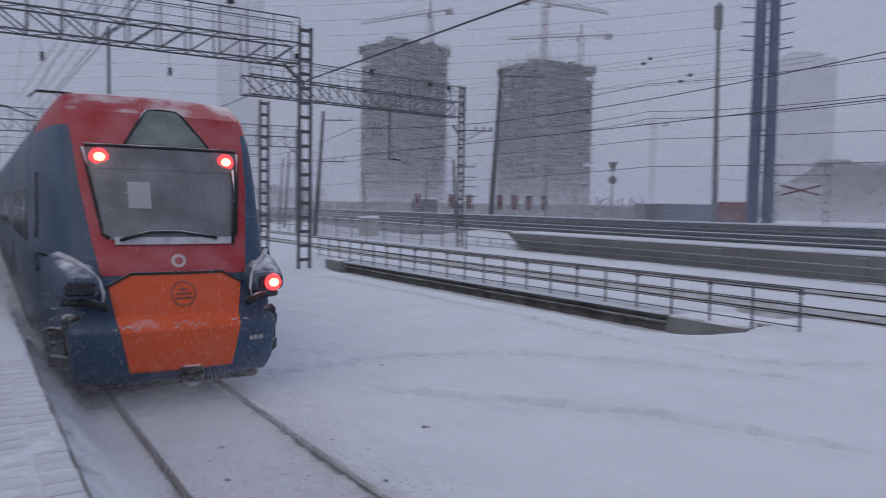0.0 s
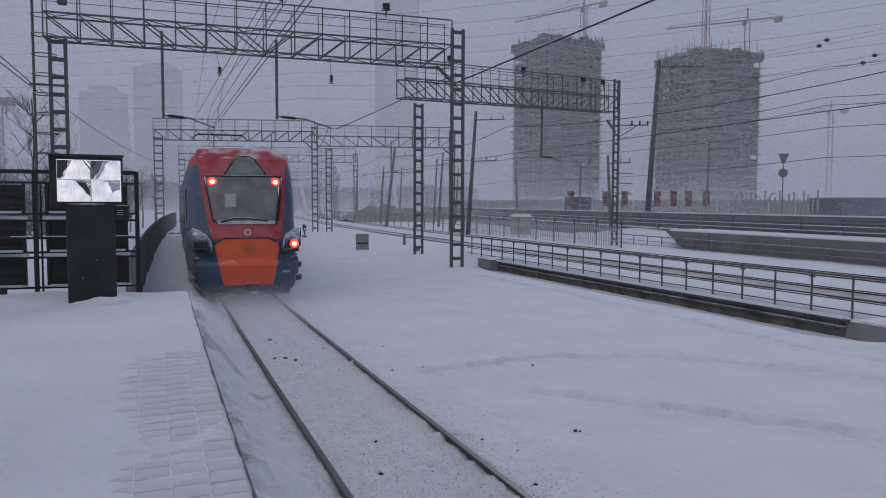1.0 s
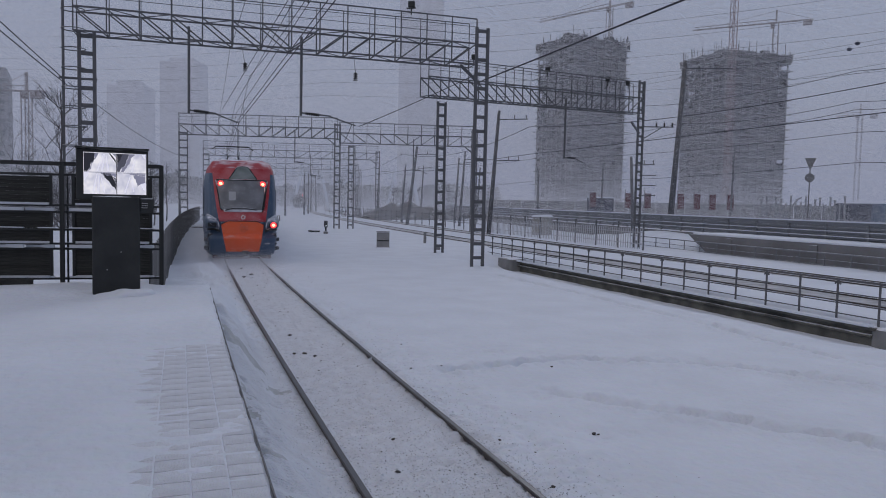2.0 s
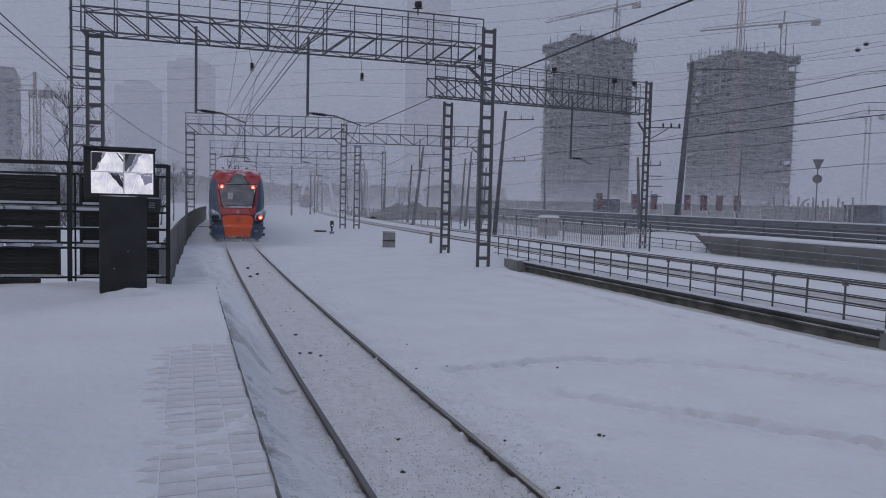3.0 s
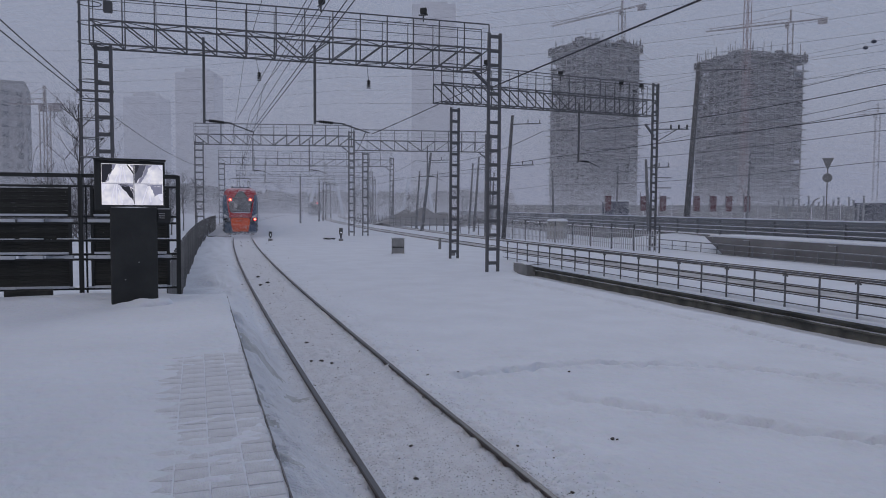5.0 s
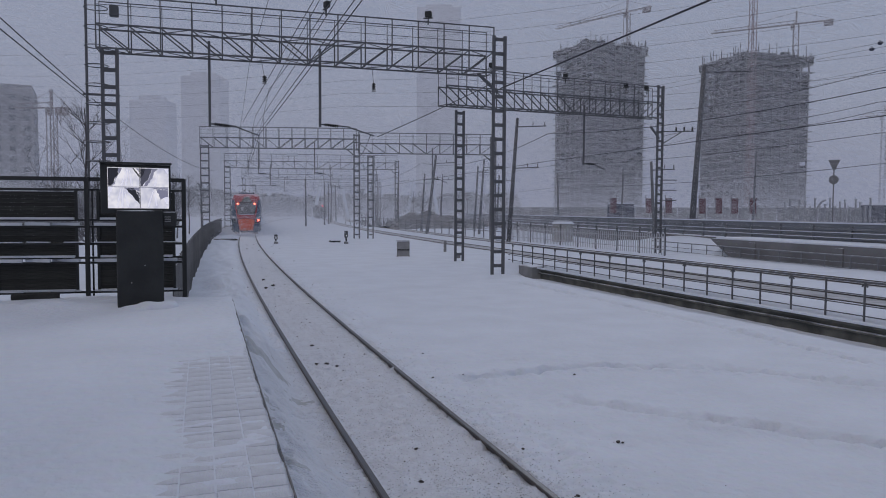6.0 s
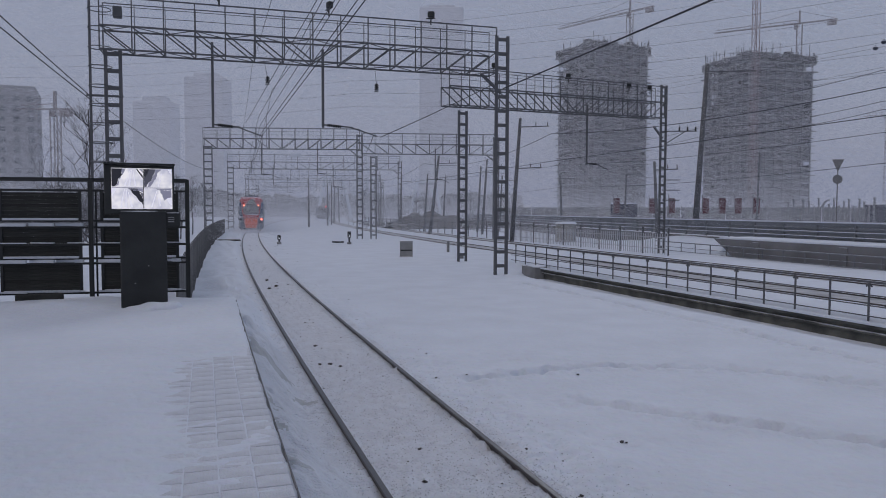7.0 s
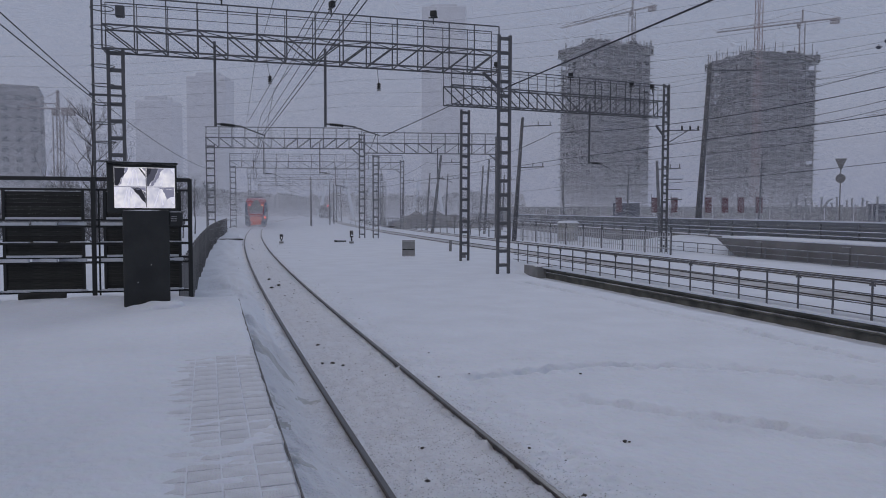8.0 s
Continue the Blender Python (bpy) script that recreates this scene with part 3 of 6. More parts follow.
wire([(1.35, -28, 6.2), (2.45, 31.1, 6.6), (4.6, 75.2, 6.9)], 0.10, 0.007, "thin auxiliary wire above the contact wire")
wire([(2.8, -28, 7.6), (1.95, 31.1, 6.35)], 0.0, 0.008, "thin tie wire running to the registration arm")
wire(messenger, 0.95, 0.009, "sagging messenger wire over the near track")
for (x0, y0, z0), (x1, y1, z1) in zip(messenger[1:4], messenger[2:5]):
    for i in range(1, 8):
        t = i / 8
        x, y = x0 + (x1 - x0) * t, y0 + (y1 - y0) * t
        z = 7.7 - 0.95 * 4 * t * (1 - t)
        if z > 6.1:
            tagged(tube("wire_dropper", None, [(x, y, 5.92), (x, y, z)], 0.008, WIRE, 4), "thin dropper between messenger and contact wire", "wire", "wire droppers")
contact2 = [(axis2(y), y, 5.9) for y in (-35, 4, 41.5, 71.5, 109, 149, 190)]
messenger2 = [(axis2(y), y, 7.6) for y in (-35, 4, 41.5, 71.5, 109, 149, 190)]
wire(contact2, 0.03, 0.016, "contact wire over the second track")
wire(messenger2, 0.9, 0.016, "sagging messenger wire over the second track")
# the thick feeder that crosses overhead from mast to mast
wire([(11.4, -10.0, 7.98), (12.95, 30.5, 8.22)], 0.0, 0.03, "thick black feeder cable sloping down to the gantry mast")
wire([(12.9, 30.7, 8.6), (7.4, 30.6, 5.9)], 0.05, 0.018)
wire([(15.6, 73.2, 8.3), (7.2, 31.0, 6.0)], 0.4, 0.015)
wire([(-3.85, 31.1, 7.2), (-5.6, 11.0, 8.45)], 0.05, 0.018, "paired cable running to the gantry mast")
wire([(-3.65, 31.1, 6.9), (-5.7, 11.0, 8.05)], 0.05, 0.018, "paired cable running to the gantry mast")
wire([(-3.6, 31.2, 7.0), (2.0, 76.8, 6.6)], 0.6, 0.014)
wire([(1.0, -20, 8.4), (2.2, 30.9, 8.6), (3.9, 75.2, 8.3)], 0.4, 0.008, "feeder wire above the near track")
# long lines that cross behind the second track towards the pylon
FEED = [((35.9, 50.6, 10.9), (31.7, 27.7, 9.7)), ((38.0, 49.1, 9.5), (31.7, 27.6, 8.2)), ((38.0, 49.1, 8.8), (31.7, 27.6, 7.8)), ((37.1, 71.0, 7.8), (31.8, 27.6, 6.7)), ((37.1, 71.0, 5.4), (31.8, 27.6, 5.2))]
for a, b in FEED:
    wire([(a[0] - (b[0] - a[0]) * 1.4, a[1] - (b[1] - a[1]) * 1.4, a[2] - (b[2] - a[2]) * 1.2), a, b, (2 * b[0] - a[0], 2 * b[1] - a[1], 2 * b[2] - a[2])], 0.35, 0.015, "long feeder line across the yard")
# high lines of the pylon
for i in range(7):
    z = 22 + i * 2.6
    wire([(-60, 230, z + 6), (30, 150, z + 2), (96, 63.4, z)], 2.0, 0.02, "thin high-voltage line strung to the blue pylon")
for x, y, z in ((3.6, 39.8, 9.4), (9.2, 38.9, 9.2)):
    w = thing("tension_weight", "dark hanging line insulator above the track", "insulator", "hanging insulators", at=pose(x, y, z))
    for i in range(4):
        bm = bmesh.new()
        bmesh.ops.create_cone(bm, cap_ends=True, segments=10, radius1=0.13, radius2=0.04, depth=0.1, matrix=pose(0, 0, i * 0.11))
        part("disc", bm, BLACK, w)
    tube("hanger", w, [(0, 0, 0.3), (-0.25, -0.6, 1.2)], 0.012, WIRE, 4)
for a, c, t in (((52.1, 79.5, 17.3), (50.8, 32.0, 15.2), 0.719), ((52.7, 79.1, 18.0), (51.0, 31.7, 15.5), 0.722), ((56.4, 76.5, 15.1), (52.0, 30.1, 13.8), 0.724), ((57.5, 75.7, 15.9), (52.3, 29.6, 14.2), 0.724)):
    wire([a, c], 0.0, 0.012, "thin high line with a marker ball")
    p = Vector(a).lerp(Vector(c), t)
    m = thing("line_marker_ball", "dark marker ball hanging on a high line", "marker ball", "line marker balls", at=pose(*p))
    bm = bmesh.new()
    bmesh.ops.create_icosphere(bm, subdivisions=2, radius=0.2)
    for v in bm.verts:
        v.co.z *= 0.85
    part("ball", bm, NAVY_BOX, m, smooth=True)
    bm = bmesh.new()
    add_box(bm, (0, 0, 0.16), (0.14, 0.06, 0.08), 0.01)
    part("clamp", bm, BLACK, m)


# ---- slanting concrete line poles ----
def pole(base, top, r, label, material=STEEL, arms=()):
    p = thing("line_pole", label, "utility pole", "line poles")
    tube("shaft", p, [base, top], r, material, 10, r * 0.62)
    for f, dx, l in arms:
        q = Vector(base).lerp(Vector(top), f)
        bar("cross_arm", p, q, q + Vector((dx * l, -0.35 * dx * l, 0.1)), 0.09, material)
        for k in (0.55, 0.95):
            e2 = q + Vector((dx * l * k, -0.35 * dx * l * k, 0.1))
            bar("insulator_pin", p, e2, e2 + Vector((0, 0, 0.35)), 0.07, material)
    return p


pole((44.03, 57.95, 0.0), (44.71, 57.43, 16.4), 0.31, "tall leaning concrete line pole beside the road", STEEL, [(0.955, 1, 4.2)])
pole((28.2, 64.1, -0.2), (28.87, 63.84, 11.5), 0.22, "leaning slim line pole with bracket arms", STEEL, [(0.93, 1, 2.6), (0.6, 1, 2.2)])
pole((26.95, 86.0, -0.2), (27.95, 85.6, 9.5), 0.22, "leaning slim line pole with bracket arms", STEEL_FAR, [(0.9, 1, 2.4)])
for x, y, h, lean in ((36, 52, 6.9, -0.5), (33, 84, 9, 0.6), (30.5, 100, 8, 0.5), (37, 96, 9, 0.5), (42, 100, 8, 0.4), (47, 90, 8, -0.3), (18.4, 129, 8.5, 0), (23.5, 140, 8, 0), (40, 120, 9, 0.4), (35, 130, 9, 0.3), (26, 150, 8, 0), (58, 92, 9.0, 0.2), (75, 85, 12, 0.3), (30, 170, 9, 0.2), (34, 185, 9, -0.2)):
    pole((x, y, -0.2), (x + lean, y, h), 0.17, "slim haze-paled line pole standing in the snow", STEEL_FAR, [(0.9, 1, 1.8)] if lean else ())

# signal arms and pins on the third mast
pins = thing("pin_insulator_bracket", "bracket with upright pin insulators on the mast", "bracket", at=pose(30.64, 43.9, 8.35))
bar("arm", pins, (0, 0, 0), (2.1, -0.9, 0), 0.07, STEEL)
bar("strut", pins, (0.1, 0, -0.9), (1.4, -0.6, 0), 0.06, STEEL)
for k in (0.5, 0.75, 1.0):
    bar("pin", pins, (2.0 * k, -0.86 * k, 0), (2.0 * k, -0.86 * k, 0.3), 0.09, BLACK)
for z in (5.0, 4.3, 3.6):
    bar("side_arm", pins, (0, 0, z - 8.35), (1.1, -0.45, z - 8.35), 0.06, STEEL)

# ---- girder wall and pedestrian railing ----
girder = thing("bridge_girder", "stained dark concrete girder edge of the underpass", "concrete girder", kind="structure")
bm = bmesh.new()
add_box(bm, (16.98, 24.0, -0.55), (0.34, 20.6, 0.72), 0.03)
part("beam", bm, CONCRETE_DARK, girder)
box("coping", girder, (16.93, 24.0, -0.165), (0.56, 20.8, 0.09), CONCRETE_DARK, 0.02)
box("snow_line", girder, (16.70, 24.0, -0.10), (0.20, 20.6, 0.07), SNOW, 0.015, "snow lying on the coping")
box("ledge", girder, (16.76, 24.0, -0.36), (0.14, 20.6, 0.07), CONCRETE_DARK, 0.015)
box("end_block", girder, (16.75, 34.9, -0.42), (0.9, 1.6, 0.8), CONCRETE, 0.04, "paler concrete wing block")
box("end_slab", girder, (17.75, 12.5, -0.44), (2.0, 2.5, 0.62), CONCRETE, 0.05, "broken concrete end slab")
box("step_slab", girder, (18.1, 11.0, -0.36), (1.2, 1.4, 0.55), CONCRETE, 0.05, "broken concrete end slab", 12)

railing = thing("railing", "dark steel pedestrian railing along the girder", "railing", kind="structure")
y = 9.86
i = 0
while y < 38.4:
    bar("post", railing, (16.9, y, -0.14), (16.9, y, 0.95), 0.045, STEEL)
    if i % 2 == 0:
        bar("gusset", railing, (16.9, y - 0.09, 0.84), (16.9, y, 0.95), 0.035, STEEL)
        bar("gusset", railing, (16.9, y + 0.09, 0.84), (16.9, y, 0.95), 0.035, STEEL)
    y += 1.27
    i += 1
bar("top_rail", railing, (16.9, 9.8, 0.97), (16.9, 38.4, 0.97), 0.06, STEEL)
for z in (0.62, 0.34, 0.06):
    bar("mid_rail", railing, (16.9, 9.8, z), (16.9, 38.4, z), 0.032, STEEL)

# ---- far side: picket fence, well, handrail, abutment wall, road ----
fence = thing("picket_fence", "white metal picket fence along the embankment", "fence", kind="structure")
for i in range(95):
    y = 41.0 + i * 0.275
    bar("picket", fence, (29.1, y, 0.0), (29.1, y, 1.35), 0.04, PICKET, 0.055)
for i in range(10):
    y = 41.0 + i * 2.9
    bar("post", fence, (29.16, y, -0.1), (29.16, y, 1.75), 0.09, STEEL)
bar("fence_rail", fence, (29.13, 41, 1.1), (29.13, 67.2, 1.1), 0.05, PICKET)
bar("fence_rail", fence, (29.13, 41, 0.35), (29.13, 67.2, 0.35), 0.05, PICKET)
long_fence = thing("post_and_rail_fence", "dark post and rail fence beside the second track", "fence", kind="structure")
for i in range(26):
    y = 67.5 + i * 3.0
    bar("post", long_fence, (29.3 + 0.06 * i, y, -0.1), (29.3 + 0.06 * i, y, 1.6), 0.1, STEEL_FAR)
bar("rail", long_fence, (29.3, 67.5, 1.4), (30.8, 142.5, 1.4), 0.06, STEEL_FAR)
bar("rail", long_fence, (29.3, 67.5, 0.7), (30.8, 142.5, 0.7), 0.06, STEEL_FAR)

well = thing("concrete_well", "round concrete well ring with a snowy lid", "well", at=pose(33.0, 62.4, -0.1))
bm = bmesh.new()
for z0, z1 in ((0, 0.86), (0.88, 1.72)):
    bmesh.ops.create_cone(bm, cap_ends=True, segments=28, radius1=0.95, radius2=0.95, depth=z1 - z0, matrix=pose(0, 0, (z0 + z1) / 2))
part("ring", bm, mat("pale_weathered_concrete", (0.46, 0.455, 0.44), 0.9, 0, 0.3, 2.0, 0.4, second=(0.34, 0.335, 0.32), snow=0.2), well)
bm = bmesh.new()
bmesh.ops.create_cone(bm, cap_ends=True, segments=28, radius1=1.06, radius2=0.85, depth=0.2, matrix=pose(0, 0, 1.83))
part("snow_cap", bm, SNOW, well, "cap of snow", smooth=False)

hand2 = thing("handrail", "thin steel handrail in front of the abutment", "railing", kind="structure")
H2 = [(30.9, 14.5), (31.8, 27.4), (31.9, 35.6), (33.1, 48.1)]
H2 = [(30.6, 2.0)] + H2
for (ax, ay), (bx, by) in zip(H2, H2[1:]):
    for z in (0.6, 0.25, -0.02):
        bar("rail", hand2, (ax, ay, z), (bx, by, z), 0.07 if z > 0.5 else 0.035, ROADRAIL)
    n = int((by - ay) / 1.6)
    for i in range(n):
        t = i / n
        bar("post", hand2, (ax + (bx - ax) * t, ay + (by - ay) * t, -0.3), (ax + (bx - ax) * t, ay + (by - ay) * t, 0.6), 0.05, ROADRAIL)


def road_x(y):
    """Front edge of the raised road."""
    return 34.2 + max(0.0, y - 24) ** 1.35 * 0.0335


YS = [-60, -20, 0, 10, 20, 26, 32, 38, 44, 52, 60, 72, 86, 104, 130, 170, 220]
bm = bmesh.new()
rows = []
for y in YS:
    x = road_x(y)
    rows.append([bm.verts.new(c) for c in ((x, y, -0.4), (x, y, 0.98), (x + 0.55, y, 1.02), (x + 0.6, y, 0.9), (x + 14, y, 0.9), (x + 14.6, y, -0.4))])
for a, b in zip(rows, rows[1:]):
    for k in range(5):
        f = bm.faces.new((a[k], a[k + 1], b[k + 1], b[k]))
        f.material_index = 1 if k >= 3 else 0
bmesh.ops.recalc_face_normals(bm, faces=bm.faces)
road = finish("road", bm, [WALLC, SNOW_DIRTY], None)
tagged(road, "raised road on a concrete wall with snowy carriageway", "road", kind="structure")

abut = thing("abutment_wall", "damp grey concrete abutment wall with a sloping end", "concrete wall", kind="structure")
bm = bmesh.new()
prof = [(-30.0, -0.3), (38.2, -0.3), (39.3, 0.35), (40.4, 0.98), (40.45, 1.06), (-30.0, 1.06)]
A = [bm.verts.new((32.0 + (0.02 * (y - 24)), y, z)) for y, z in prof]
B = [bm.verts.new((35.2 + (0.02 * (y - 24)), y, z)) for y, z in prof]
bm.faces.new(A), bm.faces.new(B[::-1])
for k in range(6):
    bm.faces.new((A[k], A[(k + 1) % 6], B[(k + 1) % 6], B[k]))
bmesh.ops.recalc_face_normals(bm, faces=bm.faces)
part("wall", bm, WALLC, abut)
for y in (2, 9, 16, 23, 30, 36.5):
    box("pilaster", abut, (31.97 + 0.02 * (y - 24), y, 0.3), (0.1, 0.5, 1.3), WALLC, 0.01)
box("snow_ledge", abut, (33.0, 5.1, 1.11), (2.6, 70, 0.14), SNOW, 0.05, "snow lying on the wall top", -1.15)
bank = thing("snow_bank", "smooth bank of snow beside the abutment", "snow bank", kind="structure")
bm = bmesh.new()
rows = []
for i in range(26):
    y = 37.0 + i * 0.9
    rows.append([bm.verts.new((road_x(y) - 3.9 + 4.5 * t, y, -0.12 + (1.02 + 0.1 * noise.noise((y * 0.3, t * 2, 0))) * smooth01(0, 0.7, t) * smooth01(37.2, 40.4, y) * (1 - 0.7 * smooth01(49, 58, y)))) for t in [k / 10 for k in range(11)]])
for a, b in zip(rows, rows[1:]):
    for k in range(10):
        bm.faces.new((a[k], a[k + 1], b[k + 1], b[k]))
bmesh.ops.recalc_face_normals(bm, faces=bm.faces)
part("bank", bm, SNOW, bank, smooth=True)

guard = thing("guard_rail", "multi-bar zinc guard rail along the raised road", "guard rail", kind="structure")
GY = [-40 + 3.0 * i for i in range(70)]
for a, b in zip(GY, GY[1:]):
    x0, x1 = road_x(a) + 0.3, road_x(b) + 0.3
    bar("post", guard, (x0, a, 0.95), (x0, a, 2.12), 0.11, ROADRAIL)
    for z, w in ((2.1, 0.13), (1.85, 0.10), (1.58, 0.09), (1.30, 0.09)):
        bar("rail", guard, (x0, a, z), (x1, b, z), 0.06, ROADRAIL, w)
    bar("infill_panel", guard, (x0 + 0.09, a, 1.54), (x1 + 0.09, b, 1.54), 0.02, HOARD, 0.98)
    for z, h in ((2.205, 0.085), (1.66, 0.05), (1.37, 0.05)):
        bar("snow_strip", guard, (x0 - 0.03, a, z), (x1 - 0.03, b, z), 0.11, SNOW, h)
guard2 = thing("crash_barrier", "far crash barrier of the road with snow on it", "guard rail", kind="structure")
for a, b in zip(GY, GY[1:]):
    x0, x1 = road_x(a) + 12.5, road_x(b) + 12.5
    bar("post", guard2, (x0, a, 0.9), (x0, a, 1.75), 0.12, ROADRAIL)
    bar("rail", guard2, (x0, a, 1.38), (x1, b, 1.38), 0.06, WALLC, 0.8)
    bar("snow_ridge", guard2, (x0, a, 1.80), (x1, b, 1.80), 0.09, SNOW, 0.05)

# traffic sign seen from behind
sign = thing("road_sign", "grey backs of a round and a triangular road sign", "road sign", at=pose(54.4, 51.7, 0.9, 0, 0, -45))
bar("post", sign, (0, 0, 0), (0, 0, 6.6), 0.1, SIGN)
bm = bmesh.new()
bmesh.ops.create_cone(bm, cap_ends=True, segments=28, radius1=0.40, radius2=0.40, depth=0.05, matrix=pose(0, -0.06, 4.85, 90))
part("disc", bm, SIGN, sign)
bm = bmesh.new()
tri = [(-0.48, 6.62), (0.48, 6.62), (0.0, 5.5)]
fr = [bm.verts.new((x, -0.09, z)) for x, z in tri]
bk = [bm.verts.new((x, -0.04, z)) for x, z in tri]
bm.faces.new(fr), bm.faces.new(bk[::-1])
for k in range(3):
    bm.faces.new((fr[k], bk[k], bk[(k + 1) % 3], fr[(k + 1) % 3]))
bmesh.ops.recalc_face_normals(bm, faces=bm.faces)
part("triangle", bm, SIGN, sign)

# construction hoarding with banners
hoard = thing("hoarding", "grey construction hoarding with a snowy top", "hoarding", kind="structure")
HP = [(62, 150), (78, 128), (92, 108), (102.8, 91.8)]
for (ax, ay), (bx, by) in zip(HP, HP[1:]):
    n = 9
    for i in range(n):
        t0, t1 = i / n, (i + 0.96) / n
        bar("panel", hoard, (ax + (bx - ax) * t0, ay + (by - ay) * t0, 1.9), (ax + (bx - ax) * t1, ay + (by - ay) * t1, 1.9), 0.08, HOARD, 3.4)
        bar("post", hoard, (ax + (bx - ax) * t0, ay + (by - ay) * t0 - 0.1, 0), (ax + (bx - ax) * t0, ay + (by - ay) * t0 - 0.1, 3.9), 0.12, HOARD)
for x, y in ((61.5, 100.8), (66.0, 97.9), (68.4, 96.3), (72.3, 93.4), (74.1, 91.9), (75.8, 90.5), (77.7, 88.9)):
    bn = thing("banner", "dull red banner on a short post", "banner", "red banners", at=pose(x, y, 0, 0, 0, -38))
    bar("pole", bn, (0, 0, 0), (0, 0, 5.4), 0.12, HOARD)
    box("cloth", bn, (0.5, 0, 3.7), (0.95, 0.05, 2.3), BANNER, 0.02)

# site hut, digger and starter bars behind the hoarding
hut = thing("site_hut", "low navy site hut with a snowy roof", "site hut", at=pose(66.6, 105.9, 0.3, 0, 0, -30))
box("body", hut, (0, 0, 1.9), (4.2, 2.4, 3.8), NAVY_BOX, 0.05)
box("roof_snow", hut, (0, 0, 3.88), (4.1, 2.3, 0.16), SNOW, 0.04)
digger = thing("excavator", "pale distant excavator with a raised boom", "excavator", at=pose(88.2, 88.6, 0.2, 0, 0, -40) @ Matrix.Diagonal((0.75, 0.75, 0.75, 1)))
box("track_base", digger, (0, 0, 0.6), (3.6, 2.4, 1.2), HOARD, 0.2)
box("cab", digger, (-0.4, 0, 2.1), (2.4, 2.0, 1.9), HOARD, 0.2)
bar("boom", digger, (0.6, 0, 2.2), (2.6, 0, 5.6), 0.4, HOARD)
bar("dipper", digger, (2.6, 0, 5.6), (3.4, 0, 6.0), 0.3, HOARD)
for k, (x, y) in enumerate(((92.9, 98.0), (93.5, 97.5), (94.0, 97.0), (94.5, 96.5), (95.1, 95.9), (95.6, 95.4), (96.1, 94.9), (96.6, 94.4), (97.1, 93.8), (97.6, 93.3), (98.1, 92.8), (98.6, 92.3), (99.1, 91.8), (99.6, 91.2), (100.1, 90.7), (100.5, 90.2), (101.0, 89.7), (101.5, 89.2))):
    rb = thing("starter_bar", "thin concrete pile standing behind the hoarding", "pile", "concrete piles", at=pose(x, y, 0))
    bar("shaft", rb, (0, 0, 0), (0, 0, 4.4 + 0.7 * math.sin(k * 2.3)), 0.22, HOARD)
    box("cap", rb, (0, 0, 4.4 + 0.7 * math.sin(k * 2.3)), (0.3, 0.3, 0.16), HOARD, 0.02)

# containers, pylon, light mast, sign frame beyond the road
def container(c, s, rz, material, label):
    k = thing("container", label, "shipping container", "site containers", at=pose(*c, 0, 0, rz))
    box("body", k, (0, 0, s[2] / 2), s, material, 0.05)
    n = int(s[0] / 0.6)
    for i in range(n):
        bar("rib", k, (-s[0] / 2 + 0.3 + i * 0.6, -s[1] / 2 - 0.03, 0.15), (-s[0] / 2 + 0.3 + i * 0.6, -s[1] / 2 - 0.03, s[2] - 0.15), 0.2, material, 0.06)
    box("roof_snow", k, (0, 0, s[2] + 0.07), (s[0] - 0.1, s[1] - 0.1, 0.16), SNOW, 0.05, "snow on the roof")


container((106.0, 91.3, 0.6), (5.2, 2.5, 3.5), -55, NAVY_BOX, "dark navy site container with a snowy roof")
container((108.7, 88.2, 0.6), (5.2, 2.5, 3.5), -55, BLUE_BOX, "light blue site container with a snowy roof")
container((111.3, 84.8, 0.6), (5.2, 2.5, 3.5), -55, BLUE_BOX, "light blue site container with a snowy roof")
container((114.5, 80.4, 0.6), (5.6, 2.5, 4.0), -55, RED_BOX, "dark red site container with a snowy roof")

pylon = thing("power_pylon", "tall blue painted two-tube power pylon with cross arms", "power pylon", at=pose(96.2, 62.9, 0.5, 0, 0, -58))
tube("tube_leg", pylon, [(-1.0, 0, 0), (-0.85, 0, 46)], 0.86, PYLON, 12, 0.7)
tube("tube_leg", pylon, [(1.0, 0, 0), (0.85, 0, 46)], 0.84, PYLON, 12, 0.65)
for i in range(9):
    z = 25 + i * 2.0
    for k in (-1, 1):
        bar("cross_arm", pylon, (0, 0, z), (k * 3.4, 0, z + 0.5), 0.16, PYLON)
for i in range(14):
    bar("tie", pylon, (-1.0, 0, 2 + i * 3), (1.0, 0, 2 + i * 3), 0.2, PYLON)
lm = thing("light_mast", "tall slim grey light mast with antenna panels", "light mast", at=pose(88.7, 64.9, 0.5))
tube("shaft", lm, [(0, 0, 0), (-0.4, 0.3, 31)], 0.42, STEEL_FAR, 10, 0.24)
box("antenna_panel", lm, (-0.4, 0.3, 29.0), (0.9, 0.9, 3.4), STEEL_FAR, 0.1)
bar("lamp_arm", lm, (0, 0, 12), (3, -1, 12.9), 0.1, STEEL_FAR)
bar("lamp_arm", lm, (0, 0, 7), (4, -3, 6.5), 0.06, STEEL_FAR)
sf = thing("sign_frame", "lattice frame carrying a pale road sign board", "sign frame", at=pose(86.2, 51.0, 0.5, 0, 0, -58) @ Matrix.Diagonal((0.8, 0.8, 0.86, 1)))
for x in (-3.6, 3.6):
    mast_parts(sf, 9.6, 0.7, STEEL_FAR, x=x, step=1.2, z0=0)
beam_parts(sf, (-4.2, 0), (4.2, 0), 8.0, 9.4, STEEL_FAR, 7, rail_h=0)
box("board", sf, (0, -0.4, 5.9), (6.0, 0.12, 2.0), PICKET, 0.03, "pale sign board with a red cross band")
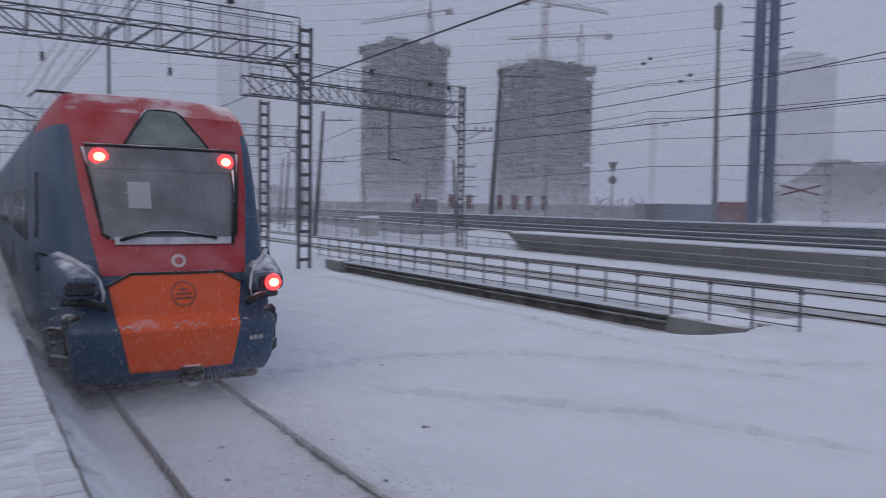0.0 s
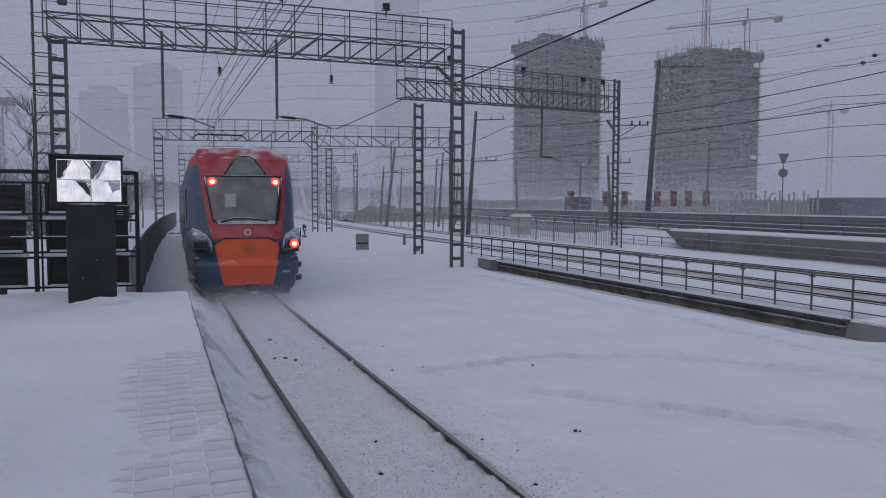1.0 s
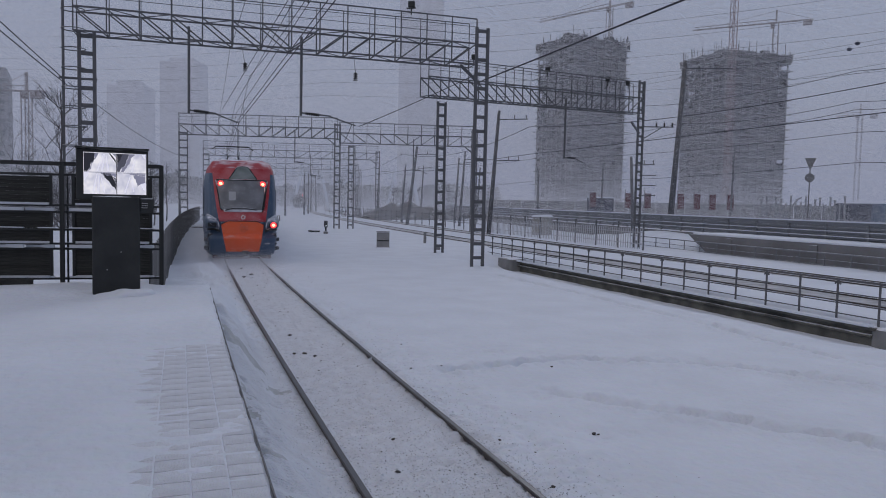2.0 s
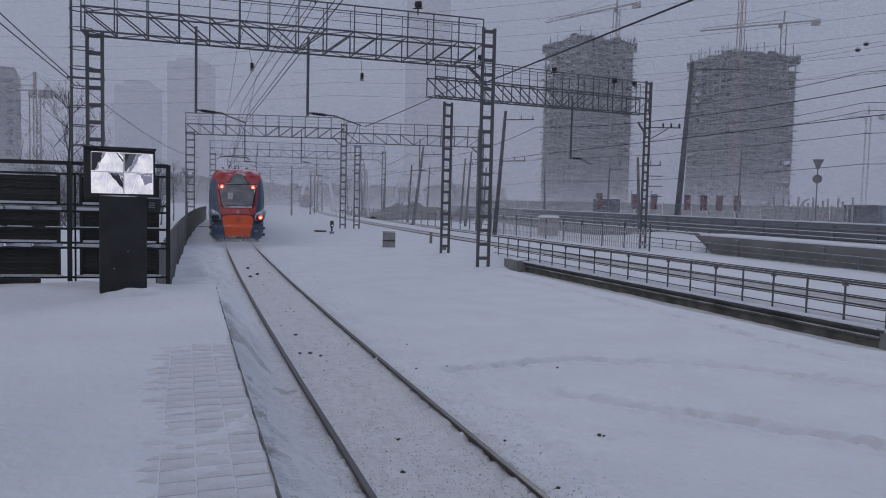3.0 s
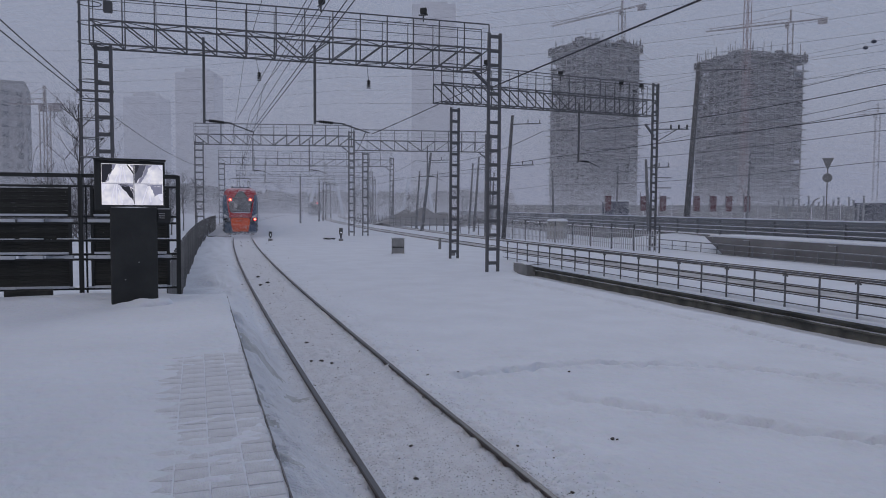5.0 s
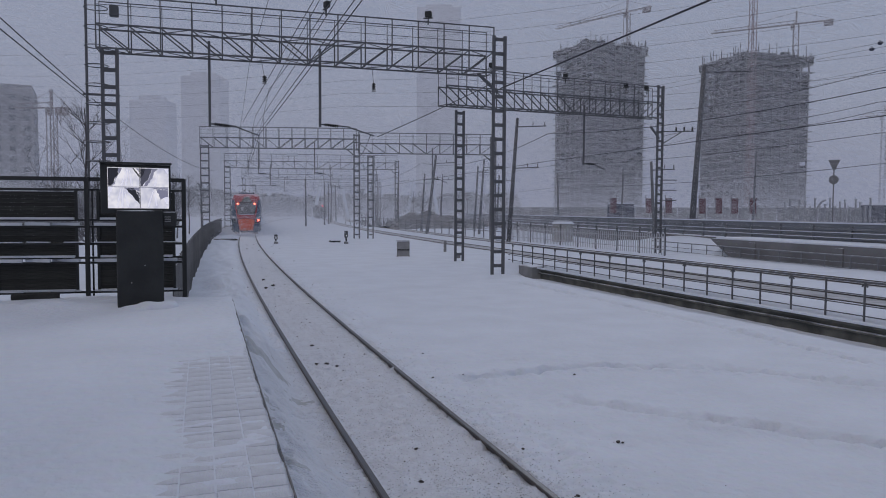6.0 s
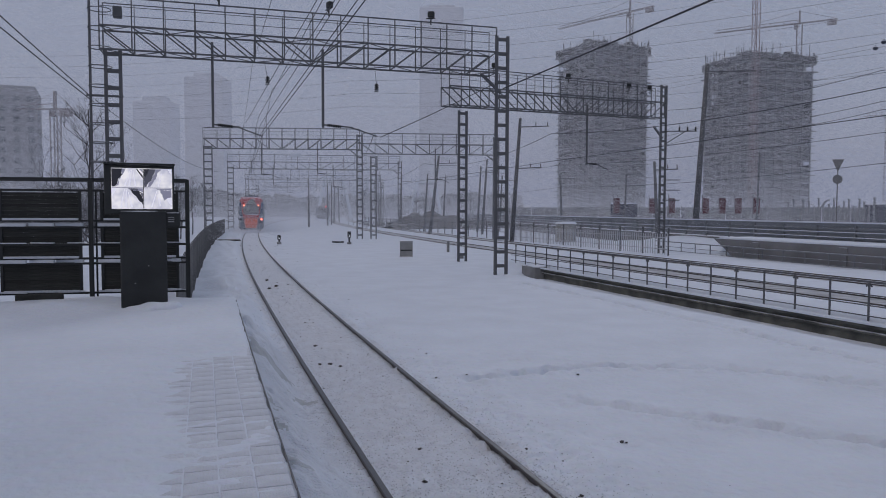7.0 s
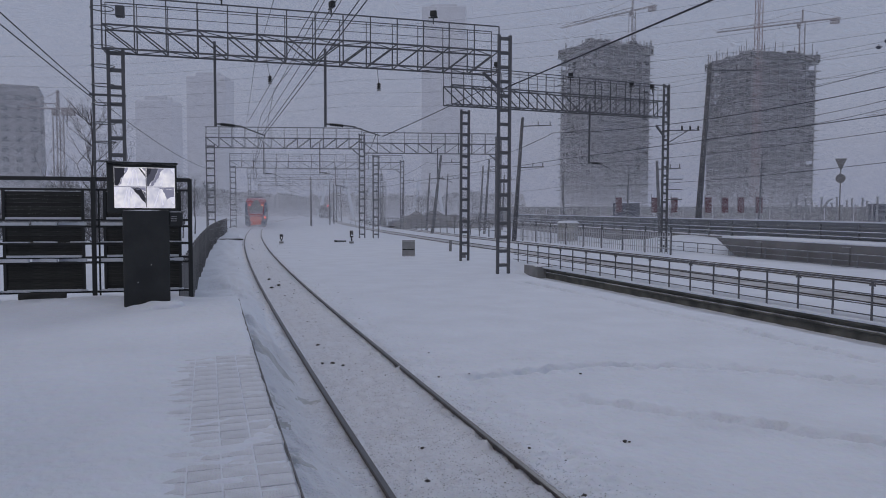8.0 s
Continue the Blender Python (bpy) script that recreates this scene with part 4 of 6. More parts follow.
bar("red_band", sf, (-2.8, -0.5, 5.2), (2.8, -0.5, 6.6), 0.08, BANNER, 0.25)
bar("red_band", sf, (-2.8, -0.5, 6.6), (2.8, -0.5, 5.2), 0.08, BANNER, 0.25)


# ---- concrete towers under construction ----
def tower(c, size, rz, floors, fh, label, seed):
    rnd = random.Random(seed)
    t = thing("tower_under_construction", label, "unfinished tower", "towers under construction", at=pose(*c, 0, 0, rz))
    w, d = size
    H = floors * fh
    bm = bmesh.new()
    add_box(bm, (0, 0, 0), (w + 0.9, d + 0.9, 0.34))
    me0 = bpy.data.meshes.new("slab")
    bm.to_mesh(me0)
    bm.free()
    me0.materials.append(TOWER)
    for i in range(1, floors + 1):
        s = new("slab", me0)
        s.parent = t
        s.matrix_basis = pose(0, 0, i * fh) @ Matrix.Diagonal((1.03 if i % 4 == 0 or i == floors else 1.0, 1.03 if i % 4 == 0 or i == floors else 1.0, 1, 1))
    nb = 7
    for i in range(nb + 1):
        f = -0.5 + i / nb
        for k in (-1, 1):
            bar("column", t, (f * (w - 1), k * (d / 2 - 0.5), 0), (f * (w - 1), k * (d / 2 - 0.5), H), 0.5, TOWER)
            if 0 < i < nb:
                bar("column", t, (k * (w / 2 - 0.5), f * (d - 1), 0), (k * (w / 2 - 0.5), f * (d - 1), H), 0.5, TOWER)
    box("core", t, (0, 0, H / 2 - 0.5), (w * 0.74, d * 0.74, H - 1.0), TOWER_IN)
    for i in range(floors):
        bm = bmesh.new()
        z = i * fh + fh / 2
        for s in range(nb):
            f = -0.5 + (s + 0.5) / nb
            for k in (-1, 1):
                if rnd.random() < 0.90 - 0.35 * (i > floors - 6):
                    hh = fh * rnd.choice((0.40, 0.80) + (0.86,) * 10)
                    add_box(bm, (f * (w - 1), k * (d / 2 - 0.7), i * fh + hh / 2), ((w - 1) / nb * 0.97, 0.3, hh))
                if rnd.random() < 0.90 - 0.35 * (i > floors - 6):
                    hh = fh * rnd.choice((0.40, 0.80) + (0.86,) * 10)
                    add_box(bm, (k * (w / 2 - 0.7), f * (d - 1), i * fh + hh / 2), (0.3, (d - 1) / nb * 0.97, hh))
        tagged(part("infill", bm, TOWER_IN, t), kind="stuff")
    # scaffold net and formwork on the top floor
    for side in range(4):
        span, off = ((w, d), (d, w))[side % 2]
        n = 9
        for i in range(n):
            if rnd.random() < 0.12:
                continue
            hh = rnd.uniform(2.2, 3.4)
            f = (-0.5 + (i + 0.5) / n) * (span + 1.0)
            m = pose(0, 0, 0, 0, 0, 90 * side) @ pose(f, -off / 2 - 0.85, H - 1.3 + hh / 2 - 1.2)
            bm = bmesh.new()
            add_box(bm, (0, 0, 0), ((span + 1.0) / n * 0.96, 0.15, hh))
            bm.transform(m)
            part("safety_screen", bm, FORMWORK, t)
    for i in range(70):
        a = rnd.uniform(-0.5, 0.5)
        on = rnd.random() < 0.5
        k = rnd.choice((-1, 1))
        p = (a * w, k * d / 2, H) if on else (k * w / 2, a * d, H)
        bar("rebar_post", t, p, (p[0], p[1], H + rnd.choice((rnd.uniform(0.8, 2.4), rnd.uniform(1.5, 5.0)))), 0.2, FORMWORK)
    for i in range(9):
        hh = rnd.uniform(1.4, 4.6)
        box("formwork", t, (rnd.uniform(-0.4, 0.4) * w, rnd.uniform(-0.4, 0.4) * d, H + 0.2 + hh / 2), (rnd.uniform(1.5, 4), rnd.uniform(1.5, 4), hh), FORMWORK, 0.1)
    # storey edges left ragged: short stubs of slab formwork past the columns
    for i in range(1, floors):
        for side in range(4):
            span, off = ((w, d), (d, w))[side % 2]
            for j in range(5):
                if rnd.random() < 0.14:
                    f = rnd.uniform(-0.48, 0.48) * span
                    m = pose(0, 0, 0, 0, 0, 90 * side)
                    bar("slab_prop", t, m @ Vector((f, -off / 2, i * fh)), m @ Vector((f, -off / 2 - rnd.uniform(0.7, 1.7), i * fh + 0.1)), 0.28, TOWER)
    # outrigger platforms on the corners
    for i in range(2, floors, 2):
        for kx in (-1, 1):
            bar("outrigger", t, (kx * (w / 2), -d / 2, i * fh), (kx * (w / 2 + 1.3), -d / 2 - 0.6, i * fh), 0.3, TOWER)
    return t


tower((173.2, 294.5, 0), (30, 26), 9, 25, 2.98, "grey concrete tower block under construction in the haze", 5)
tower((225.5, 257, 0), (31.5, 29), -3, 22, 3.0, "broad concrete tower block under construction in the haze", 9)


def crane(base, H, jib, back, rz, material, label):
    c = thing("tower_crane", label, "tower crane", "tower cranes", at=pose(*base, 0, 0, rz))
    for x in (-1, 1):
        for y in (-1, 1):
            bar("mast_chord", c, (x, y, 0), (x, y, H), 0.28, material)
    n = int(H / 2.4)
    for i in range(n):
        s = 1 if i % 2 else -1
        bar("lacing", c, (-s, -1, i * 2.4), (s, -1, i * 2.4 + 2.4), 0.18, material)
        bar("lacing", c, (-1, s, i * 2.4), (-1, -s, i * 2.4 + 2.4), 0.18, material)
    bar("apex", c, (0, 0, H), (0, 0, H + 5.5), 0.7, material)
    box("cab", c, (1.4, -1.2, H - 0.5), (1.6, 1.6, 2.2), material, 0.15)
    for y in (-0.7, 0.7):
        bar("jib_chord", c, (-back, y, H + 0.4), (jib, y, H + 0.4), 0.3, material)
    bar("jib_top", c, (0, 0, H + 1.9), (jib - 1, 0, H + 1.5), 0.24, material)
    m = int(jib / 2.6)
    for i in range(m):
        s = 0.7 if i % 2 else -0.7
        bar("jib_lacing", c, (i * 2.6, s, H + 0.4), (i * 2.6 + 1.3, 0, H + 1.8), 0.16, material)
    bar("tie_rod", c, (0, 0, H + 5.3), (jib * 0.6, 0, H + 1.8), 0.12, material)
    bar("tie_rod", c, (0, 0, H + 5.3), (-back, 0, H + 0.6), 0.12, material)
    box("counterweight", c, (-back + 2, 0, H - 0.6), (3.4, 1.6, 2.2), material, 0.1)


crane((181.5, 286.1, 0), 90, 41, 12, 112, CRANE, "hazy grey tower crane above the unfinished tower")
crane((211, 242, 0), 89.6, 34, 12, -7, CRANE_RED, "hazy reddish tower crane in front of the unfinished tower")
crane((239.3, 249, 0), 81, 34, 14, 130, CRANE, "hazy grey tower crane beside the unfinished tower")
crane((320, 275, 0), 50, 11, 8, 120, CRANE, "pale distant tower crane in the snow haze")
crane((-38, 236, 0), 31, 11, 5, 160, CRANE, "pale distant tower crane in the snow haze")


# ---- far buildings, haze put into their wall and window colours ----
def block(c, s, rz, cols, rows_, label):
    b = thing("apartment_building", label, "apartment building", "distant buildings", at=pose(*c, 0, 0, rz))
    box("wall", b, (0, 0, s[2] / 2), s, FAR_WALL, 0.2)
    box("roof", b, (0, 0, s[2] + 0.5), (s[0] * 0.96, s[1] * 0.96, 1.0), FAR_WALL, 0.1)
    bm = bmesh.new()
    add_box(bm, (0, 0, 0), (1.7, 0.16, 1.6))
    me0 = bpy.data.meshes.new("window")
    bm.to_mesh(me0)
    bm.free()
    me0.materials.append(FAR_PANE)
    for i in range(cols):
        for j in range(rows_):
            w = new("window", me0)
            w.parent = b
            w.matrix_basis = pose(-s[0] / 2 + s[0] * (i + 0.5) / cols, -s[1] / 2 - 0.02, 2.2 + j * 3.0)
    for j in range(rows_):
        for i in range(4):
            w = new("window", me0)
            w.parent = b
            w.matrix_basis = pose(s[0] / 2 + 0.02, -s[1] / 2 + s[1] * (i + 0.5) / 4, 2.2 + j * 3.0, 0, 0, 90)


block((-58, 252, 0), (26, 14, 38), 6, 7, 12, "panel apartment block coloured pale to fade in the haze")
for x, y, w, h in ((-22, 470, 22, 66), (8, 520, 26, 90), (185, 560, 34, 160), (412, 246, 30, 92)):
    g = thing("distant_tower", "faint tower block coloured pale as if lost in haze", "distant building", "distant buildings", at=pose(x, y, 0, 0, 0, -20))
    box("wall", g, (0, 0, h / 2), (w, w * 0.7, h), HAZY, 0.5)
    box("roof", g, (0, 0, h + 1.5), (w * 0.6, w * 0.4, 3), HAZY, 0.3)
ab = thing("arch_bridge", "pale arched footbridge pylons far down the line", "bridge", kind="structure")
for x0 in (38.0, 66.0):
    for k in (-1, 1):
        bar("leg", ab, (x0 + k * 5.2, 215, 0), (x0 + k * 2.6, 215, 12.5), 0.8, SNOW)
    bar("cross_beam", ab, (x0 - 4, 215, 6.5), (x0 + 4, 215, 6.5), 0.5, PICKET)
    bar("cross_beam", ab, (x0 - 3, 215, 11.0), (x0 + 3, 215, 11.0), 0.45, PICKET)

# ---- platform end: barrier fence and driver's monitor ----
barrier = thing("barrier_fence", "black steel barrier fence with charcoal infill panels", "fence", kind="structure")


def fence_y(x):
    return 14.5 - 0.09 * (x + 0.14) * (1 if x < 0 else 0)


FX = [-0.14, -1.78, -3.42, -5.06, -6.7, -8.34, -9.98]
for x in FX:
    bar("post", barrier, (x, fence_y(x) - 0.06, PZ - 0.05), (x, fence_y(x) - 0.06, PZ + 2.21), 0.075, BLACK)
for a, b in zip(FX, FX[1:]):
    ya, yb = fence_y(a), fence_y(b)
    for z in (2.19, 2.0, 1.46, 1.34, 1.03, 0.78, 0.69, 0.16):
        bar("rail", barrier, (a, ya, PZ + z), (b, yb, PZ + z), 0.045, BLACK, 0.042 if z < 2.1 else 0.07)
    for z0, z1 in ((1.50, 1.96), (0.82, 1.32), (0.21, 0.67)):
        w = abs(b - a) - 0.34
        for j in range(7):
            zz = z0 + (z1 - z0) * (j + 0.5) / 7
            m0, m1 = 0.12, 0.88
            p0 = (a + (b - a) * m0, ya + (yb - ya) * m0 + 0.02, PZ + zz)
            p1 = (a + (b - a) * m1, ya + (yb - ya) * m1 + 0.02, PZ + zz)
            bar("panel_slat", barrier, p0, p1, 0.03, PANEL, (z1 - z0) / 7 - 0.001)
        for f in (0.11, 0.89):
            bar("panel_frame", barrier, (a + (b - a) * f, ya + (yb - ya) * f, PZ + z0 - 0.03), (a + (b - a) * f, ya + (yb - ya) * f, PZ + z1 + 0.03), 0.05, BLACK)
        bar("snow_strip", barrier, (a + (b - a) * 0.13, ya - 0.03, PZ + z0 - 0.015), (a + (b - a) * 0.87, yb - 0.03, PZ + z0 - 0.015), 0.06, SNOW, 0.04)
for a, b in zip(FX, FX[1:]):
    for z, h in ((1.385, 0.055), (0.735, 0.06), (1.062, 0.02), (0.19, 0.03)):
        for f0, f1 in ((0.08, 0.36), (0.37, 0.62), (0.64, 0.93)):
            bar("rail_snow", barrier, (a + (b - a) * f0, fence_y(a) - 0.02, PZ + z), (a + (b - a) * f1, fence_y(b) - 0.02, PZ + z + 0.004 * math.sin(9 * f0 + a)), 0.05, SNOW, h)
for f in (0.93, 0.97):
    bar("stay_wire", barrier, (-1.78 + 0.08, fence_y(-1.78) + 0.03, PZ), (-1.78 + 0.08, fence_y(-1.78) + 0.03, PZ + 2.0), 0.03, BLACK)
drift = thing("fallen_board", "dark board lying half under snow", "board", at=pose(-2.6, 14.45, PZ + 0.06, 0, 0, 3))
box("plank", drift, (0, 0, 0.05), (0.75, 0.1, 0.14), PANEL, 0.015)


def screen_material():
    """Four bright camera pictures of a snowy platform: pale, with a darker wedge."""
    m = bpy.data.materials.new("monitor_picture")
    m.use_nodes = True
    n, l = m.node_tree.nodes, m.node_tree.links
    b = n["Principled BSDF"]
    co, nz, rp = n.new("ShaderNodeTexCoord"), n.new("ShaderNodeTexNoise"), n.new("ShaderNodeValToRGB")
    nz.inputs["Scale"].default_value = 5.0
    rp.color_ramp.elements[0].color, rp.color_ramp.elements[1].color = (0.55, 0.56, 0.72, 1), (0.95, 0.93, 1.0, 1)
    rp.color_ramp.elements[0].position, rp.color_ramp.elements[1].position = 0.3, 0.6
    l.new(co.outputs["Object"], nz.inputs["Vector"])
    l.new(nz.outputs["Fac"], rp.inputs["Fac"])
    b.inputs["Base Color"].default_value = (0.02, 0.02, 0.02, 1)
    l.new(rp.outputs["Color"], b.inputs["Emission Color"])
    b.inputs["Emission Strength"].default_value = 0.95
    return m


SCREEN = screen_material()
SCREEN_DARK = glow("monitor_dark_picture", (0.014, 0.014, 0.020), 1.0)
SCREEN_MID = glow("monitor_grey_picture", (0.16, 0.16, 0.22), 1.0)
mon = thing("monitor_stand", "black driver's monitor stand showing four bright camera views", "monitor stand", at=pose(-0.84, 13.12, PZ - 0.12, 0, 0, 6) @ Matrix.Diagonal((0.93, 1, 1, 1)))
bm = bmesh.new()
add_box(bm, (0.03, 0.0, 0.84), (0.76, 0.26, 1.84), 0.015)
part("pedestal", bm, BLACK, mon)
bm = bmesh.new()
add_box(bm, (-0.02, 0.02, 2.11), (1.14, 0.2, 0.80), 0.015)
part("housing", bm, BLACK, mon)
bar("hood", mon, (-0.60, -0.06, 2.52), (0.56, -0.06, 2.52), 0.24, BLACK, 0.03)
bm = bmesh.new()
add_box(bm, (0.02, -0.085, 2.12), (0.99, 0.02, 0.66), 0.004)
scr = part("screen", bm, SCREEN, mon, "bright screen split into four camera views")


def view(pts, material, y=-0.0985, jag=0.009):
    """One flat patch of a camera picture; edges inside the picture are ragged."""
    edge = random.Random(len(pts) + int(1000 * abs(pts[0][0] + pts[1][1])))
    fine = []
    for (ax, az), (bx, bz) in zip(pts, pts[1:] + pts[:1]):
        fine.append((ax, az))
        if math.hypot(bx - ax, bz - az) > 0.045 and abs(ax - bx) > 0.004 and abs(az - bz) > 0.004:
            m = max(2, int(math.hypot(bx - ax, bz - az) / 0.022))
            fine += [(ax + (bx - ax) * i / m + edge.uniform(-jag, jag), az + (bz - az) * i / m + edge.uniform(-jag, jag)) for i in range(1, m)]
    pts = fine
    bm = bmesh.new()
    f = [bm.verts.new((x, y, z)) for x, z in pts]
    k = [bm.verts.new((x, y + 0.003, z)) for x, z in pts]
    bm.faces.new(f), bm.faces.new(k[::-1])
    for i in range(len(pts)):
        bm.faces.new((f[i], k[i], k[(i + 1) % len(pts)], f[(i + 1) % len(pts)]))
    bmesh.ops.recalc_face_normals(bm, faces=bm.faces)
    part("picture_patch", bm, material, scr)


cx, cz = 0.04, 2.12
bar("divider", scr, (cx, -0.099, 1.80), (cx, -0.099, 2.44), 0.012, SCREEN_DARK)
SCREEN_PALE = glow("monitor_pale_picture", (0.58, 0.57, 0.68), 1.0)
bar("divider", scr, (-0.47, -0.099, 2.135), (0.51, -0.099, 2.135), 0.010, SCREEN_MID)
SCREEN_DIM = glow("monitor_dim_picture", (0.055, 0.055, 0.075), 1.0)
# upper left: dark bystanding columns, pale platform with wheel lines
view([(-0.47, 2.44), (-0.30, 2.44), (-0.31, 2.33), (-0.36, 2.28), (-0.38, 2.20), (-0.42, 2.15), (-0.47, 2.15)], SCREEN_DARK)
view([(-0.30, 2.44), (-0.24, 2.44), (-0.28, 2.36), (-0.345, 2.27), (-0.36, 2.18), (-0.40, 2.15), (-0.42, 2.15), (-0.375, 2.21), (-0.355, 2.285), (-0.305, 2.335)], SCREEN_MID)
view([(-0.08, 2.44), (-0.055, 2.44), (0.03, 2.33), (0.03, 2.29)], SCREEN_DARK, jag=0.003)
view([(-0.03, 2.44), (0.03, 2.44), (0.03, 2.38)], SCREEN_MID, jag=0.003)
# upper right: dark hedge falling away to the left
view([(0.05, 2.44), (0.24, 2.44), (0.22, 2.37), (0.19, 2.33), (0.18, 2.26), (0.12, 2.22), (0.09, 2.15), (0.05, 2.15)], SCREEN_DIM)
view([(0.05, 2.44), (0.13, 2.44), (0.11, 2.36), (0.05, 2.28)], SCREEN_DARK)
view([(0.24, 2.44), (0.34, 2.44), (0.27, 2.38), (0.245, 2.28), (0.18, 2.20), (0.15, 2.15), (0.10, 2.15), (0.125, 2.215), (0.185, 2.255), (0.195, 2.325), (0.225, 2.365)], SCREEN_MID)
view([(0.44, 2.44), (0.50, 2.44), (0.50, 2.36)], SCREEN_PALE, jag=0.004)
# lower left: pale track, dark train side
view([(-0.22, 2.125), (0.03, 2.125), (0.03, 2.06), (-0.05, 2.09), (-0.12, 2.085)], SCREEN_MID)
view([(-0.20, 2.125), (-0.06, 2.125), (0.0, 2.02), (0.03, 1.93), (0.03, 1.86), (-0.04, 1.93), (-0.08, 2.00), (-0.13, 2.04)], SCREEN_DARK)
view([(-0.02, 2.07), (0.03, 2.04), (0.03, 1.97), (0.005, 2.02)], SCREEN_DIM)
view([(-0.47, 2.125), (-0.38, 2.125), (-0.42, 2.06), (-0.47, 2.00)], SCREEN_PALE)
# lower right: grey wall in the corner
view([(0.20, 2.125), (0.50, 2.125), (0.50, 2.09), (0.36, 2.10)], SCREEN_MID)
view([(0.30, 2.10), (0.36, 2.10), (0.50, 2.09), (0.50, 1.98), (0.42, 1.96), (0.37, 1.92), (0.35, 2.02)], SCREEN_MID)
view([(0.42, 1.96), (0.50, 1.98), (0.50, 1.86), (0.46, 1.90)], SCREEN_PALE)
for x0, x1, z0, z1 in ((-0.27, -0.17, 2.16, 2.42), (-0.20, -0.155, 2.16, 2.42), (-0.10, -0.13, 2.16, 2.40), (-0.34, -0.27, 1.81, 2.11), (-0.26, -0.24, 1.81, 2.10), (-0.16, -0.21, 1.82, 2.06), (0.16, 0.25, 1.82, 2.08), (0.30, 0.28, 1.84, 2.04), (0.27, 0.33, 2.16, 2.36)):
    view([(x0, z0), (x0 + 0.02, z0), (x1 + 0.008, z1), (x1, z1)], SCREEN_PALE, jag=0.002)
for x, z in ((0.10, 0.86), (-0.12, 0.58)):
    box("screw_cap", mon, (x, -0.135, z), (0.02, 0.01, 0.015), CABINET)
vent = part("side_box", (lambda q: (add_box(q, (0.52, 0.0, 1.62), (0.24, 0.2, 0.24), 0.02), q)[1])(bmesh.new()), BLACK, mon, "small dark equipment box")
for i in range(3):
    bar("vent_slot", vent, (0.44, -0.105, 1.58 + i * 0.035), (0.54, -0.105, 1.58 + i * 0.035), 0.008, CABINET, 0.012)
pile = thing("snow_drift", "soft snow drift against the monitor stand", "snow drift", at=pose(-0.62, 12.92, PZ - 0.02))
bm = bmesh.new()
bmesh.ops.create_icosphere(bm, subdivisions=4, radius=1.0)
for v in bm.verts:
    r = 1 + 0.25 * noise.noise(v.co * 1.8)
    v.co = Vector((v.co.x * 0.52 * r, v.co.y * 0.30 * r, max(-0.05, v.co.z * 0.17 * r)))
part("drift", bm, SNOW, pile, smooth=True)

# ---- slatted fence that follows the track ----
low = thing("slat_fence", "grey upright slat fence curving along the track", "fence", kind="structure")
y = 14.7
i = 0
while i < 290:
    x = axis1(y) - 3.0 - 0.0035 * max(0, y - 40)
    top = 1.72 + 0.05 * math.sin(i * 1.7)
    s = bar("slat", low, (x, y, -0.12), (x, y, top), 0.03, SLAT, 0.15)
    y += 0.175 + 0.0034 * max(0, y - 20)
    i += 1
bm = bmesh.new()
yy = 14.7
for k in range(40):
    y2 = yy + 2.6
    x0, x1 = axis1(yy) - 3.05 - 0.0035 * max(0, yy - 40), axis1(y2) - 3.05 - 0.0035 * max(0, y2 - 40)
    add_tube(bm, [(x0, yy, 1.45), (x1, y2, 1.45)], 0.04, 4)
    add_tube(bm, [(x0, yy, 0.45), (x1, y2, 0.45)], 0.04, 4)
    yy = y2
part("rails", bm, SLAT, low)

# ---- line-side cabinet, dwarf signals, marker posts ----
cab = thing("trackside_cabinet", "grey trackside equipment cabinet with a snowy lid", "equipment cabinet", at=pose(12.3, 44.1, -0.08, 0, 0, -15))
box("body", cab, (0, 0, 0.5), (0.78, 0.62, 0.98), CABINET, 0.03)
box("plinth", cab, (0, 0, 0.02), (0.84, 0.68, 0.10), CONCRETE, 0.02)
box("band", cab, (0, -0.325, 0.46), (0.76, 0.02, 0.07), BLACK)
box("lid", cab, (0, 0, 1.02), (0.84, 0.68, 0.06), CABINET, 0.02)
for x in (-0.36, 0.36):
    box("corner_strip", cab, (x, -0.32, 0.5), (0.05, 0.03, 0.9), CABINET)
WHITE_LAMP = glow("signal_white", (0.85, 0.9, 1.0), 0.8)


def dwarf_signal(x, y, h, label):
    s = thing("dwarf_signal", label, "railway signal", "dwarf signals", at=pose(x, y, -0.1))
    box("foot", s, (0, 0, 0.1), (0.34, 0.3, 0.3), CONCRETE, 0.04)
    bar("post", s, (0, 0, 0.1), (0, 0, h * 0.6), 0.12, BLACK)
    box("head", s, (0, 0, h * 0.72), (0.28, 0.24, h * 0.5), BLACK, 0.05)
    bm = bmesh.new()
    bmesh.ops.create_cone(bm, cap_ends=True, segments=14, radius1=0.05, radius2=0.05, depth=0.05, matrix=pose(0, -0.13, h * 0.62, 90))
    part("lens", bm, WHITE_LAMP, s, "lit pale lens")
    box("visor", s, (0, -0.2, h * 0.62 + 0.12), (0.24, 0.18, 0.03), BLACK)


dwarf_signal(6.56, 63.5, 0.85, "small black dwarf signal with a lit white lens")
dwarf_signal(12.28, 62.1, 1.2, "black dwarf signal with a lit white lens in the snow")
hatch = thing("ground_hatch", "dark low hatch half covered by snow", "hatch", at=pose(11.9, 65.4, -0.08, 0, 0, 20))
box("lid", hatch, (0, 0, 0.1), (0.9, 0.6, 0.16), BLACK, 0.03)
hatch2 = thing("ground_hatch", "dark low plank crossing lying in the snow", "hatch", at=pose(2.7, 70.5, -0.05, 0, 0, 4))
